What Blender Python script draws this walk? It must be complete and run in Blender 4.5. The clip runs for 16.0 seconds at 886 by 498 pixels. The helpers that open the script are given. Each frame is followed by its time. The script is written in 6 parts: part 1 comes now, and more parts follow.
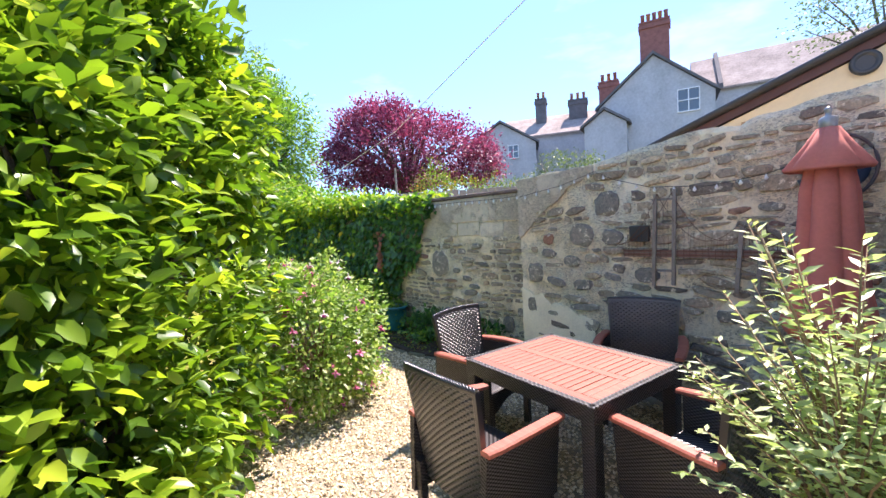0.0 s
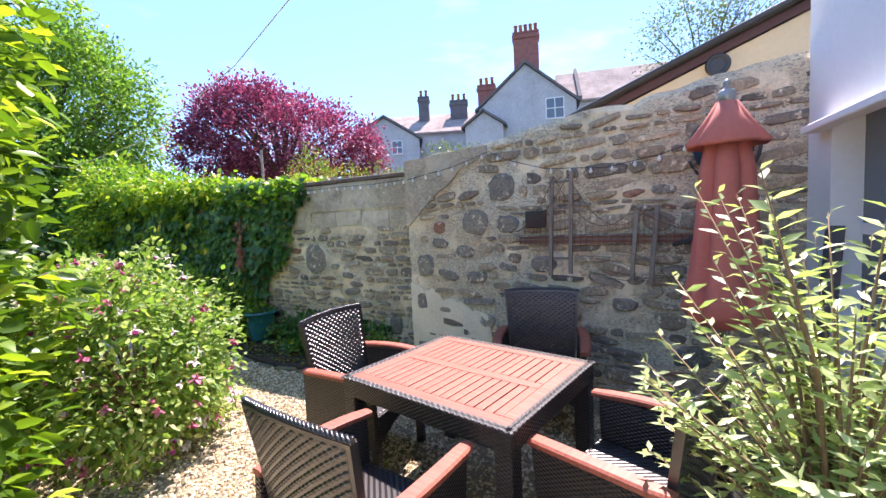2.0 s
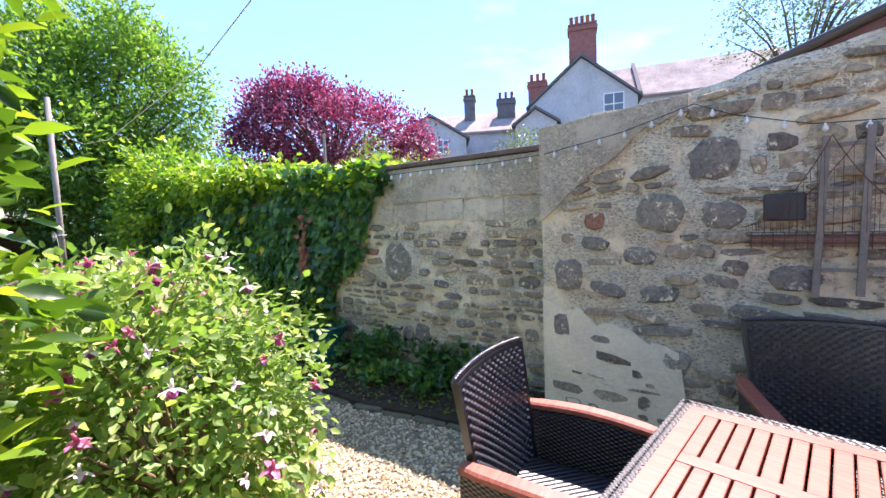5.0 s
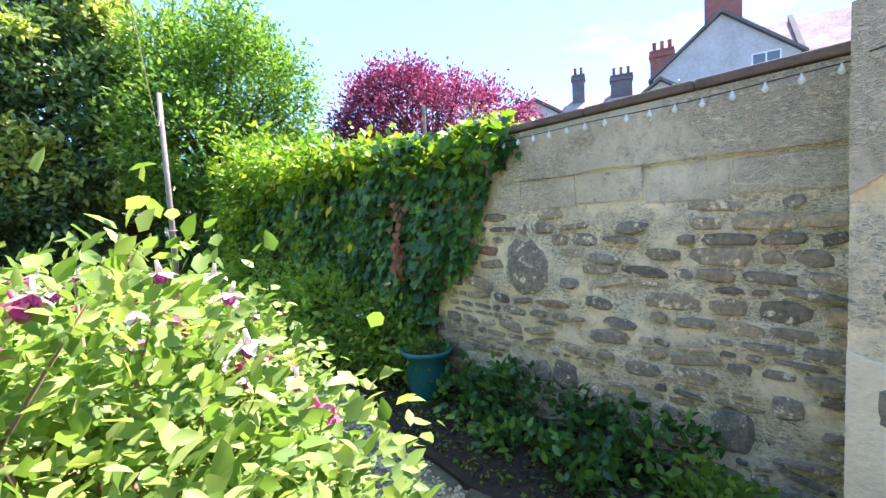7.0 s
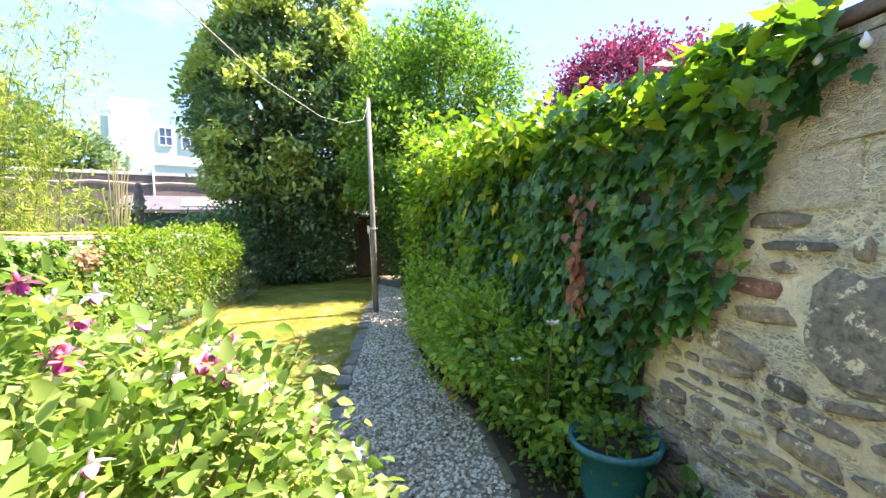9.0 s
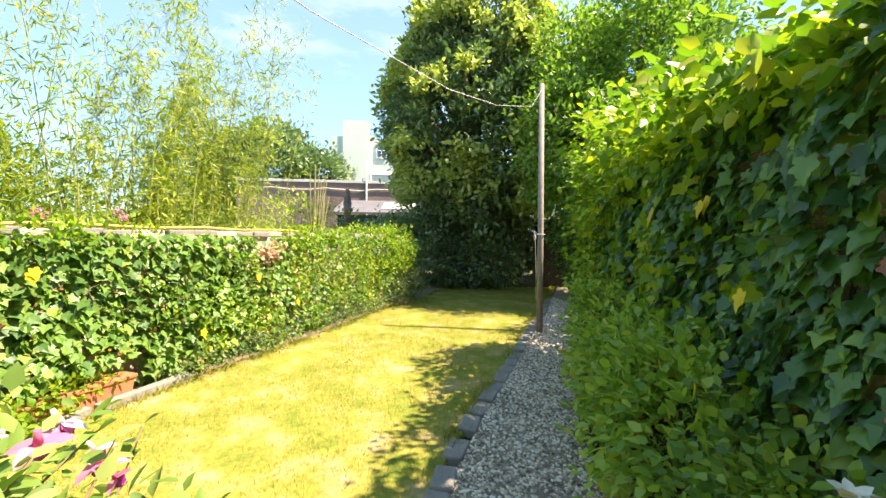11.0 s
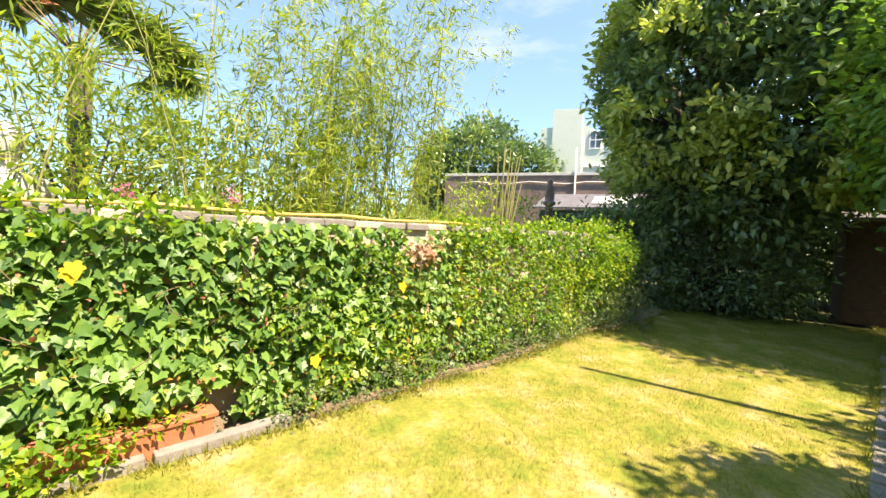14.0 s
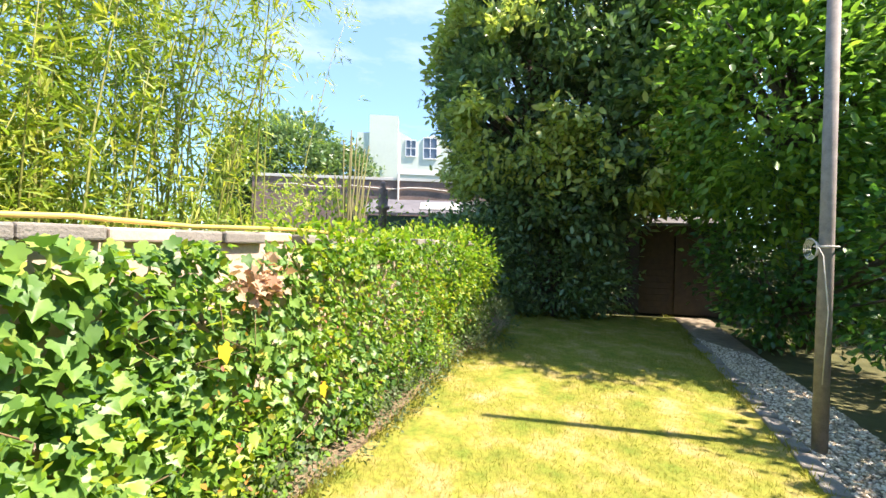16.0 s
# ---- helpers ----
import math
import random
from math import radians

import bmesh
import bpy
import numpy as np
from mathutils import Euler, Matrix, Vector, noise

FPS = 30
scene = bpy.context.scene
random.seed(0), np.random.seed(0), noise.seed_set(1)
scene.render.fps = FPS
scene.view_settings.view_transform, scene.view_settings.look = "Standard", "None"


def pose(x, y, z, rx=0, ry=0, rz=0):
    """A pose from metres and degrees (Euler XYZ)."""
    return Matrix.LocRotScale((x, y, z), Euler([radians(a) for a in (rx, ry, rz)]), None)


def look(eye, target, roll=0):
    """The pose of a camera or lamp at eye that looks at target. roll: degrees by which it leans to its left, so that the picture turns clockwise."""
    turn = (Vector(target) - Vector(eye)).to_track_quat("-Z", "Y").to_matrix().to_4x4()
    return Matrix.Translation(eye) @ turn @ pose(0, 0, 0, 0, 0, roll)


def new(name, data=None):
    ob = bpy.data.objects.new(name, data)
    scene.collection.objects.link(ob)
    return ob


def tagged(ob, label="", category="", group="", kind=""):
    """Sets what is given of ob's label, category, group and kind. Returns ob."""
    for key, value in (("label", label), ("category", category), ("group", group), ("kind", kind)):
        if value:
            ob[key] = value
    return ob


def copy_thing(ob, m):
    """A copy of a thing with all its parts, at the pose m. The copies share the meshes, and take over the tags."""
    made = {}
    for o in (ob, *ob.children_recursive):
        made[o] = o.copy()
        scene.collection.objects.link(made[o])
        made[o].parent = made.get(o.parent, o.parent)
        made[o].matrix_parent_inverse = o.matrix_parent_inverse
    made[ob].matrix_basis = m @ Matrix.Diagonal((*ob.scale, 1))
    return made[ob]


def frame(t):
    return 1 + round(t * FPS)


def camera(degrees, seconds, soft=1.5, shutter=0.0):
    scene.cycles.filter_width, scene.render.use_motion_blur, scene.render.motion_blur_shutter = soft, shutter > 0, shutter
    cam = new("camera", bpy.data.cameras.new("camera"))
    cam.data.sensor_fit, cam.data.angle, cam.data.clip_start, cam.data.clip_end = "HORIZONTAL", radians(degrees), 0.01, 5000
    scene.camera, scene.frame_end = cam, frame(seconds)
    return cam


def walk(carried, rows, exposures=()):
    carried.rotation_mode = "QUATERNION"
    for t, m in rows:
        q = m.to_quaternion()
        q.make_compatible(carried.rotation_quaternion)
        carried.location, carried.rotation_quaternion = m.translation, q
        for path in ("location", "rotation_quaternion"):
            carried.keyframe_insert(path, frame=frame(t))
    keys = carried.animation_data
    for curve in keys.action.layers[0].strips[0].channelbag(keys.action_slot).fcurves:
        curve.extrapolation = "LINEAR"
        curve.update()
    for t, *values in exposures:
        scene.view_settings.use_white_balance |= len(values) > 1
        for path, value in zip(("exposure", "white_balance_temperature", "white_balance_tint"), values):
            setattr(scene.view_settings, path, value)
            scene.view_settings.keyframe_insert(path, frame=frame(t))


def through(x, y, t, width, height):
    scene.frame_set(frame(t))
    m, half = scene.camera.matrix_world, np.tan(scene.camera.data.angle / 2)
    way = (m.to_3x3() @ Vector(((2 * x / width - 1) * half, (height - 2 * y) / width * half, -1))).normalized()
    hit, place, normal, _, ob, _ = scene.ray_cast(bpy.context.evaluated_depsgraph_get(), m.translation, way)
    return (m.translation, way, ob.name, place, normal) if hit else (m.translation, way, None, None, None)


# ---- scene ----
cam = camera(94.3, 16.0)
PATH = [
    (0, (0.417, -0.166, 1.733), (0.397, 1.777, 1.618), -3.2),
    (0.5, (0.456, -0.013, 1.716), (0.573, 1.926, 1.583), -3.4),
    (1, (0.494, 0.181, 1.718), (0.752, 2.105, 1.572), -3.4),
    (1.5, (0.51, 0.312, 1.705), (0.903, 2.212, 1.551), -3.2),
    (2, (0.492, 0.473, 1.607), (1.005, 2.344, 1.456), -2.9),
    (2.5, (0.413, 0.701, 1.575), (1.012, 2.549, 1.433), -2.6),
    (3, (0.384, 0.862, 1.561), (1.014, 2.7, 1.432), -2.3),
    (3.5, (0.37, 1.09, 1.563), (0.973, 2.937, 1.441), -2.1),
    (4, (0.33, 1.294, 1.552), (0.873, 3.159, 1.434), -1.9),
    (4.2, (0.299, 1.384, 1.554), (0.81, 3.258, 1.431), -1.9),
    (5.2, (-0.06, 1.98, 1.525), (0.26, 3.9, 1.4), -2.3),
    (6.3, (-0.079, 2.719, 1.493), (0.021, 4.658, 1.364), -2.7),
    (6.5, (-0.094, 2.87, 1.502), (-0.047, 4.811, 1.366), -2.9),
    (7, (-0.134, 3.19, 1.499), (-0.239, 5.129, 1.364), -3.0),
    (7.5, (-0.131, 3.545, 1.501), (-0.418, 5.467, 1.38), -2.7),
    (8, (-0.103, 3.825, 1.496), (-0.631, 5.695, 1.379), -2.7),
    (8.5, (-0.106, 4.137, 1.508), (-0.9, 5.912, 1.402), -2.4),
    (9, (-0.141, 4.417, 1.5), (-1.172, 6.065, 1.411), -1.7),
    (9.2, (-0.137, 4.566, 1.496), (-1.257, 6.155, 1.415), -1.4),
    (11.3, (-0.67, 5.536, 1.502), (-2.386, 6.455, 1.443), 0.4),
    (11.5, (-0.755, 5.627, 1.498), (-2.512, 6.462, 1.433), 0.4),
    (12, (-0.989, 5.79, 1.47), (-2.831, 6.415, 1.395), 0.9),
    (12.5, (-1.351, 5.958, 1.47), (-3.248, 6.384, 1.386), 1.4),
    (13, (-1.681, 6.087, 1.449), (-3.608, 6.346, 1.363), 1.7),
    (13.5, (-2.065, 6.252, 1.499), (-4.004, 6.405, 1.415), 2.1),
    (14, (-2.433, 6.302, 1.511), (-4.373, 6.432, 1.424), 2.4),
    (14.5, (-2.857, 6.261, 1.519), (-4.791, 6.465, 1.441), 2.3),
    (15, (-3.265, 6.217, 1.514), (-5.172, 6.606, 1.454), 2.0),
    (15.5, (-3.627, 6.192, 1.53), (-5.458, 6.851, 1.486), 1.7),
    (16, (-3.985, 6.134, 1.531), (-5.681, 7.091, 1.503), 1.3),
]
walk(cam, [(t, look(eye, target, lean)) for t, eye, target, lean in PATH], exposures=[(0.0, 1.90, 6350, 28), (4.0, 1.92, 6200, 33), (6.5, 2.24, 6100, 28), (9.2, 2.34, 6800, 25), (11.3, 1.95, 7650, 20), (14.0, 1.78, 7650, 21), (16.0, 1.92, 6800, 21)])

# ---- world and sun ----
SUN_AZIMUTH, SUN_ELEVATION = 49.0, 57.0
world = bpy.data.worlds.new("world")
scene.world = world
world.use_nodes = True
wn = world.node_tree
for nd in list(wn.nodes):
    wn.nodes.remove(nd)
sky = wn.nodes.new("ShaderNodeTexSky")
sky.sky_type = "NISHITA"
sky.sun_disc = False
sky.sun_elevation = radians(SUN_ELEVATION)
sky.sun_rotation = radians(90 - SUN_AZIMUTH)
sky.air_density, sky.dust_density, sky.ozone_density = 1.0, 0.0, 2.5
back = wn.nodes.new("ShaderNodeBackground")
back.inputs["Strength"].default_value = 0.14
wout = wn.nodes.new("ShaderNodeOutputWorld")
deep = wn.nodes.new("ShaderNodeMix")
deep.data_type, deep.blend_type = "RGBA", "MULTIPLY"
deep.inputs[0].default_value = 1.0
deep.inputs[7].default_value = (0.58, 0.79, 0.92, 1)
wn.links.new(sky.outputs[0], deep.inputs[6])
# thin fair-weather cloud over the whole sky
where = wn.nodes.new("ShaderNodeTexCoord")
stretch = wn.nodes.new("ShaderNodeMapping")
stretch.inputs["Scale"].default_value = (1.0, 1.0, 3.2)
puff = wn.nodes.new("ShaderNodeTexNoise")
puff.inputs["Scale"].default_value, puff.inputs["Detail"].default_value, puff.inputs["Roughness"].default_value = 3.0, 7.0, 0.6
cover = wn.nodes.new("ShaderNodeMapRange")
cover.inputs[1].default_value, cover.inputs[2].default_value, cover.inputs[4].default_value = 0.54, 0.78, 0.55
cloud = wn.nodes.new("ShaderNodeMix")
cloud.data_type = "RGBA"
cloud.inputs[7].default_value = (2.7, 3.05, 3.6, 1)
wn.links.new(where.outputs["Generated"], stretch.inputs["Vector"])
wn.links.new(stretch.outputs["Vector"], puff.inputs["Vector"])
wn.links.new(puff.outputs["Fac"], cover.inputs[0])
wn.links.new(cover.outputs[0], cloud.inputs[0])
veil = wn.nodes.new("ShaderNodeMix")
veil.data_type = "RGBA"
veil.inputs[0].default_value = 0.45
veil.inputs[7].default_value = (1.00, 1.66, 2.40, 1)
wn.links.new(deep.outputs[2], veil.inputs[6])
wn.links.new(veil.outputs[2], cloud.inputs[6])
wn.links.new(cloud.outputs[2], back.inputs["Color"])
wn.links.new(back.outputs[0], wout.inputs["Surface"])

sun_data = bpy.data.lights.new("sun", "SUN")
sun_data.energy, sun_data.angle, sun_data.color = 4.1, radians(0.9), (1.0, 0.93, 0.80)
sun = new("sun", sun_data)
ca, sa = math.cos(radians(SUN_AZIMUTH)), math.sin(radians(SUN_AZIMUTH))
ce, se = math.cos(radians(SUN_ELEVATION)), math.sin(radians(SUN_ELEVATION))
sun.matrix_world = look((30 * ca * ce, 30 * sa * ce, 30 * se), (0, 0, 0))

# ---- the garden's own axes: u along the stone wall, v towards it ----
AXIS = 139.0
DU = Vector((math.cos(radians(AXIS)), math.sin(radians(AXIS)), 0))
DV = Vector((math.sin(radians(AXIS)), -math.cos(radians(AXIS)), 0))


def at(u, v, z=0.0, turn=0.0):
    """Pose at garden place (u, v); local x runs along u and local y runs away from the wall."""
    p = DU * u + DV * v
    return pose(p.x, p.y, z, 0, 0, AXIS + turn)


rng = np.random.default_rng(7)

# ---- materials ----


class Nodes:
    def __init__(self, name):
        self.mat = bpy.data.materials.new(name)
        self.mat.use_nodes = True
        self.nt = self.mat.node_tree
        self.bsdf = self.nt.nodes["Principled BSDF"]
        self.out = self.nt.nodes["Material Output"]

    def add(self, kind, **values):
        nd = self.nt.nodes.new(kind)
        for key, value in values.items():
            nd.inputs[key.replace("_", " ")].default_value = value
        return nd

    def link(self, a, b):
        self.nt.links.new(a, b)

    def coords(self, scale=(1, 1, 1)):
        tc = self.add("ShaderNodeTexCoord")
        mp = self.add("ShaderNodeMapping")
        mp.inputs["Scale"].default_value = scale
        self.link(tc.outputs["Object"], mp.inputs["Vector"])
        return mp.outputs["Vector"]

    def noise(self, vec, scale, detail=4, rough=0.6):
        nd = self.add("ShaderNodeTexNoise", Scale=scale, Detail=detail, Roughness=rough)
        self.link(vec, nd.inputs["Vector"])
        return nd.outputs["Fac"]

    def ramp(self, fac, stops):
        nd = self.add("ShaderNodeValToRGB")
        el = nd.color_ramp.elements
        while len(el) < len(stops):
            el.new(0.5)
        for e, (p, c) in zip(el, stops):
            e.position, e.color = p, (*c, 1)
        self.link(fac, nd.inputs["Fac"])
        return nd.outputs["Color"]

    def mix(self, fac, a, b, mode="MIX"):
        nd = self.nt.nodes.new("ShaderNodeMix")
        nd.data_type, nd.blend_type = "RGBA", mode
        for sock, value in ((nd.inputs[0], fac), (nd.inputs[6], a), (nd.inputs[7], b)):
            if isinstance(value, bpy.types.NodeSocket):
                self.link(value, sock)
            elif isinstance(value, tuple):
                sock.default_value = (*value, 1)
            else:
                sock.default_value = value
        return nd.outputs[2]

    def bump(self, height, strength=0.5, distance=0.01):
        nd = self.add("ShaderNodeBump", Strength=strength, Distance=distance)
        self.link(height, nd.inputs["Height"])
        self.link(nd.outputs["Normal"], self.bsdf.inputs["Normal"])

    def done(self, color, rough=0.8, metal=0.0, spec=0.5):
        if isinstance(color, tuple):
            self.bsdf.inputs["Base Color"].default_value = (*color, 1)
        else:
            self.link(color, self.bsdf.inputs["Base Color"])
        self.bsdf.inputs["Roughness"].default_value = rough
        self.bsdf.inputs["Metallic"].default_value = metal
        self.bsdf.inputs["Specular IOR Level"].default_value = spec
        return self.mat


def leaf_material(name, stops, rough=0.4, through=0.4, spec=0.4, glow=(1.0, 1.15, 0.55)):
    """Thin leaf: colour differs from leaf to leaf and along the plant, part of the light passes through."""
    n = Nodes(name)
    geo = n.add("ShaderNodeNewGeometry")
    big = n.noise(n.coords(), 1.7, 2)
    fac = n.add("ShaderNodeMath")
    fac.operation = "MULTIPLY_ADD"
    n.link(geo.outputs["Random Per Island"], fac.inputs[0])
    fac.inputs[1].default_value = 0.7
    shift = n.add("ShaderNodeMath")
    shift.operation = "MULTIPLY_ADD"
    n.link(big, shift.inputs[0])
    shift.inputs[1].default_value, shift.inputs[2].default_value = 0.9, -0.3
    n.link(shift.outputs[0], fac.inputs[2])
    color = n.ramp(fac.outputs[0], stops)
    n.done(color, rough, 0, spec)
    tr = n.add("ShaderNodeBsdfTranslucent")
    n.link(n.mix(1.0, color, glow, "MULTIPLY"), tr.inputs["Color"])
    ms = n.add("ShaderNodeMixShader")
    ms.inputs[0].default_value = through
    n.link(n.bsdf.outputs[0], ms.inputs[1])
    n.link(tr.outputs[0], ms.inputs[2])
    n.link(ms.outputs[0], n.out.inputs["Surface"])
    return n.mat


def plain(name, color, rough=0.7, metal=0.0, vary=0.25, scale=6.0, bump=0.2, dist=0.004, spec=0.4):
    n = Nodes(name)
    vec = n.coords()
    a = n.noise(vec, scale, 5)
    b = n.noise(vec, scale * 9, 4)
    dark = tuple(c * (1 - vary) for c in color)
    light = tuple(min(1, c * (1 + vary * 0.7)) for c in color)
    col = n.mix(0.35, n.ramp(a, [(0.3, dark), (0.7, light)]), n.ramp(b, [(0.35, dark), (0.65, light)]))
    n.bump(b, bump, dist)
    return n.done(col, rough, metal, spec)


WARM_STONES = [(0.0, (0.13, 0.118, 0.108)), (0.16, (0.36, 0.30, 0.22)), (0.30, (0.20, 0.175, 0.15)), (0.44, (0.48, 0.39, 0.27)), (0.56, (0.26, 0.235, 0.205)),
               (0.70, (0.42, 0.35, 0.255)), (0.79, (0.30, 0.24, 0.18)), (0.81, (0.34, 0.17, 0.12)), (0.83, (0.17, 0.145, 0.125)), (1.0, (0.56, 0.47, 0.34))]
GREY_STONES = [(0.0, (0.19, 0.18, 0.165)), (0.35, (0.30, 0.275, 0.235)), (0.65, (0.22, 0.205, 0.18)), (1.0, (0.36, 0.325, 0.265))]


def stone_material(name, island, stops=WARM_STONES):
    n = Nodes(name)
    if island:
        rnd = n.add("ShaderNodeNewGeometry").outputs["Random Per Island"]
    else:
        rnd = n.add("ShaderNodeObjectInfo").outputs["Random"]
    tc = n.add("ShaderNodeNewGeometry").outputs["Position"]
    base = n.ramp(rnd, stops)
    fine = n.noise(tc, 42, 6, 0.7)
    mid = n.noise(tc, 9, 4)
    col = n.mix(0.75, base, n.ramp(fine, [(0.32, (0.35, 0.34, 0.33)), (0.5, (1, 1, 1)), (0.70, (1.6, 1.5, 1.35))]), "MULTIPLY")
    col = n.mix(0.6, col, n.ramp(mid, [(0.35, (0.72, 0.74, 0.76)), (0.65, (1.25, 1.18, 1.08))]), "MULTIPLY")
    smear = n.ramp(n.noise(tc, 17, 6, 0.75), [(0.57, (0, 0, 0)), (0.62, (1, 1, 1))])
    col = n.mix(n.mix(0.9, (0, 0, 0), smear), col, (0.88, 0.78, 0.58))
    n.bump(n.mix(0.5, fine, mid), 0.9, 0.012)
    return n.done(col, 0.9, 0, 0.25)


def mortar_material(name, tone, chips=0.0):
    """Old mortar: big stains, crumbly grain, crevices with their shade put into the colour and, with chips, small
    broken stones in it.
    """
    n = Nodes(name)
    tc = n.add("ShaderNodeNewGeometry").outputs["Position"]
    big = n.noise(tc, 1.6, 5, 0.65)
    mid = n.noise(tc, 8, 6, 0.72)
    fine = n.noise(tc, 60, 5, 0.7)
    a = n.ramp(big, [(0.30, tuple(c * 0.84 for c in tone)), (0.48, tone), (0.66, tuple(min(0.85, c * 1.25) for c in tone))])
    col = n.mix(0.8, a, n.ramp(mid, [(0.30, (0.42, 0.39, 0.36)), (0.38, (0.95, 0.94, 0.92)), (0.60, (1.08, 1.06, 1.02))]), "MULTIPLY")
    col = n.mix(0.3, col, n.ramp(fine, [(0.3, (0.55, 0.55, 0.55)), (0.6, (1.1, 1.1, 1.1))]), "MULTIPLY")
    # low grain goes near black: shade of crevices painted into the colour
    rough_grain = n.noise(tc, 26, 6, 0.78)
    col = n.mix(0.85, col, n.ramp(rough_grain, [(0.32, (0.16, 0.14, 0.12)), (0.385, (0.98, 0.98, 0.98)), (0.62, (1.12, 1.12, 1.1))]), "MULTIPLY")
    height = n.mix(0.5, mid, rough_grain)
    if chips:
        mp = n.add("ShaderNodeMapping")
        mp.inputs["Scale"].default_value = (7.5, 7.5, 17)
        warp = n.add("ShaderNodeTexNoise", Scale=5.0, Detail=3.0)
        n.link(tc, warp.inputs["Vector"])
        shifted = n.mix(0.10, tc, warp.outputs["Color"], "ADD")
        n.link(shifted, mp.inputs["Vector"])
        cell = n.add("ShaderNodeTexVoronoi")
        n.link(mp.outputs["Vector"], cell.inputs["Vector"])
        edge = n.add("ShaderNodeTexVoronoi")
        edge.feature = "DISTANCE_TO_EDGE"
        n.link(mp.outputs["Vector"], edge.inputs["Vector"])
        sep = n.add("ShaderNodeSeparateColor")
        n.link(cell.outputs["Color"], sep.inputs[0])
        tint = n.ramp(sep.outputs[0], [(0.0, (0.07, 0.062, 0.056)), (0.25, (0.26, 0.21, 0.16)), (0.45, (0.60, 0.49, 0.34)), (0.65, (0.30, 0.22, 0.16)), (0.8, (0.88, 0.78, 0.58)), (1.0, (0.90, 0.82, 0.66))])
        inside_chip = n.ramp(edge.outputs["Distance"], [(0.06, (0, 0, 0)), (0.16, (1, 1, 1))])
        patch = n.ramp(n.noise(tc, 3.2, 4), [(0.40, (0, 0, 0)), (0.50, (1, 1, 1))])
        where_chip = n.mix(1.0, inside_chip, patch, "MULTIPLY")
        col = n.mix(n.mix(chips, (0, 0, 0), where_chip), col, tint)
        height = n.mix(0.5, height, where_chip, "ADD")
    n.bump(height, 1.0, 0.02)
    return n.done(col, 0.95, 0, 0.15)


def weave_material(name, color):
    """Flat woven cane: strands over and under, about 12 mm wide."""
    n = Nodes(name)
    tc = n.add("ShaderNodeTexCoord")
    sep = n.add("ShaderNodeSeparateXYZ")
    n.link(tc.outputs["Object"], sep.inputs[0])

    def op(kind, a, b):
        nd = n.add("ShaderNodeMath")
        nd.operation = kind
        for i, value in enumerate((a, b)):
            if isinstance(value, bpy.types.NodeSocket):
                n.link(value, nd.inputs[i])
            else:
                nd.inputs[i].default_value = value
        return nd.outputs[0]

    across = op("ADD", sep.outputs["X"], sep.outputs["Y"])
    s1 = op("SINE", op("MULTIPLY", across, 180.0), 0.0)
    s2 = op("SINE", op("MULTIPLY", sep.outputs["Z"], 330.0), 0.0)
    prod = op("MULTIPLY", s1, s2)
    height = op("ADD", op("MULTIPLY", prod, 0.5), 0.5)
    col = n.mix(height, tuple(c * 0.35 for c in color), tuple(c * 1.6 for c in color))
    n.bump(height, 1.0, 0.006)
    return n.done(col, 0.38, 0, 0.6)


MORTAR = mortar_material("lime_mortar", (0.90, 0.78, 0.57), 0.6)
RENDER_GREY = mortar_material("cement_render", (0.62, 0.55, 0.44), 0.4)
STONE = stone_material("rubble_stone", False)
STONE_MIX = stone_material("rubble_stone_mixed", True)
STONE_GREY = stone_material("grey_field_stone", False, GREY_STONES)
WHITE_WALL = plain("white_masonry_paint", (0.84, 0.84, 0.84), 0.7, vary=0.06, scale=3)
OCHRE_WALL = plain("cream_render", (0.76, 0.58, 0.36), 0.8, vary=0.10, scale=2)
PALE_GREEN_WALL = plain("pale_green_render", (0.60, 0.66, 0.56), 0.8, vary=0.06, scale=0.6)
SLATE = plain("grey_slate", (0.15, 0.145, 0.15), 0.9, vary=0.3, scale=2, spec=0.1)
RUST_SLATE = plain("stained_slate", (0.38, 0.32, 0.285), 1.0, vary=0.45, scale=0.8, spec=0.02)
BRICK_RED = plain("weathered_red_brick", (0.30, 0.12, 0.10), 0.85, vary=0.35, scale=4)
BRICK_WALL = plain("old_brick_wall", (0.24, 0.17, 0.14), 0.9, vary=0.45, scale=1.5)
CREAM_TRIM = plain("worn_cream_paint", (0.6, 0.58, 0.52), 0.7, vary=0.1)
DARK_GLASS = Nodes("window_glass").done((0.10, 0.13, 0.16), 0.08, 0, 0.8)
DARK_TRIM = plain("dark_barge_board", (0.10, 0.045, 0.04), 0.6, vary=0.2)
GUTTER = plain("black_gutter", (0.05, 0.05, 0.055), 0.4, vary=0.2)
POT_CLAY = plain("terracotta", (0.42, 0.15, 0.07), 0.8, vary=0.25, scale=10)
CANE_DARK = weave_material("dark_woven_cane", (0.026, 0.022, 0.022))
CANE_PLAIN = plain("glossy_dark_cane", (0.020, 0.020, 0.024), 0.30, vary=0.3, scale=30, bump=0.1, spec=1.0)
CANE_EDGE = weave_material("greyed_woven_cane", (0.10, 0.095, 0.09))
FABRIC = plain("faded_coral_canvas", (0.56, 0.17, 0.13), 0.85, vary=0.14, scale=5, bump=0.3, dist=0.002)
METAL_GREY = plain("grey_painted_metal", (0.35, 0.34, 0.33), 0.4, 0.6, vary=0.15)
IRON = plain("rusted_iron", (0.20, 0.10, 0.06), 0.85, 0.3, vary=0.5, scale=20)
WOOD_GREY = plain("weathered_wood", (0.27, 0.235, 0.20), 0.85, vary=0.35, scale=14)
SHED_WOOD = plain("brown_shed_boards", (0.085, 0.056, 0.034), 0.9, vary=0.4, scale=10)
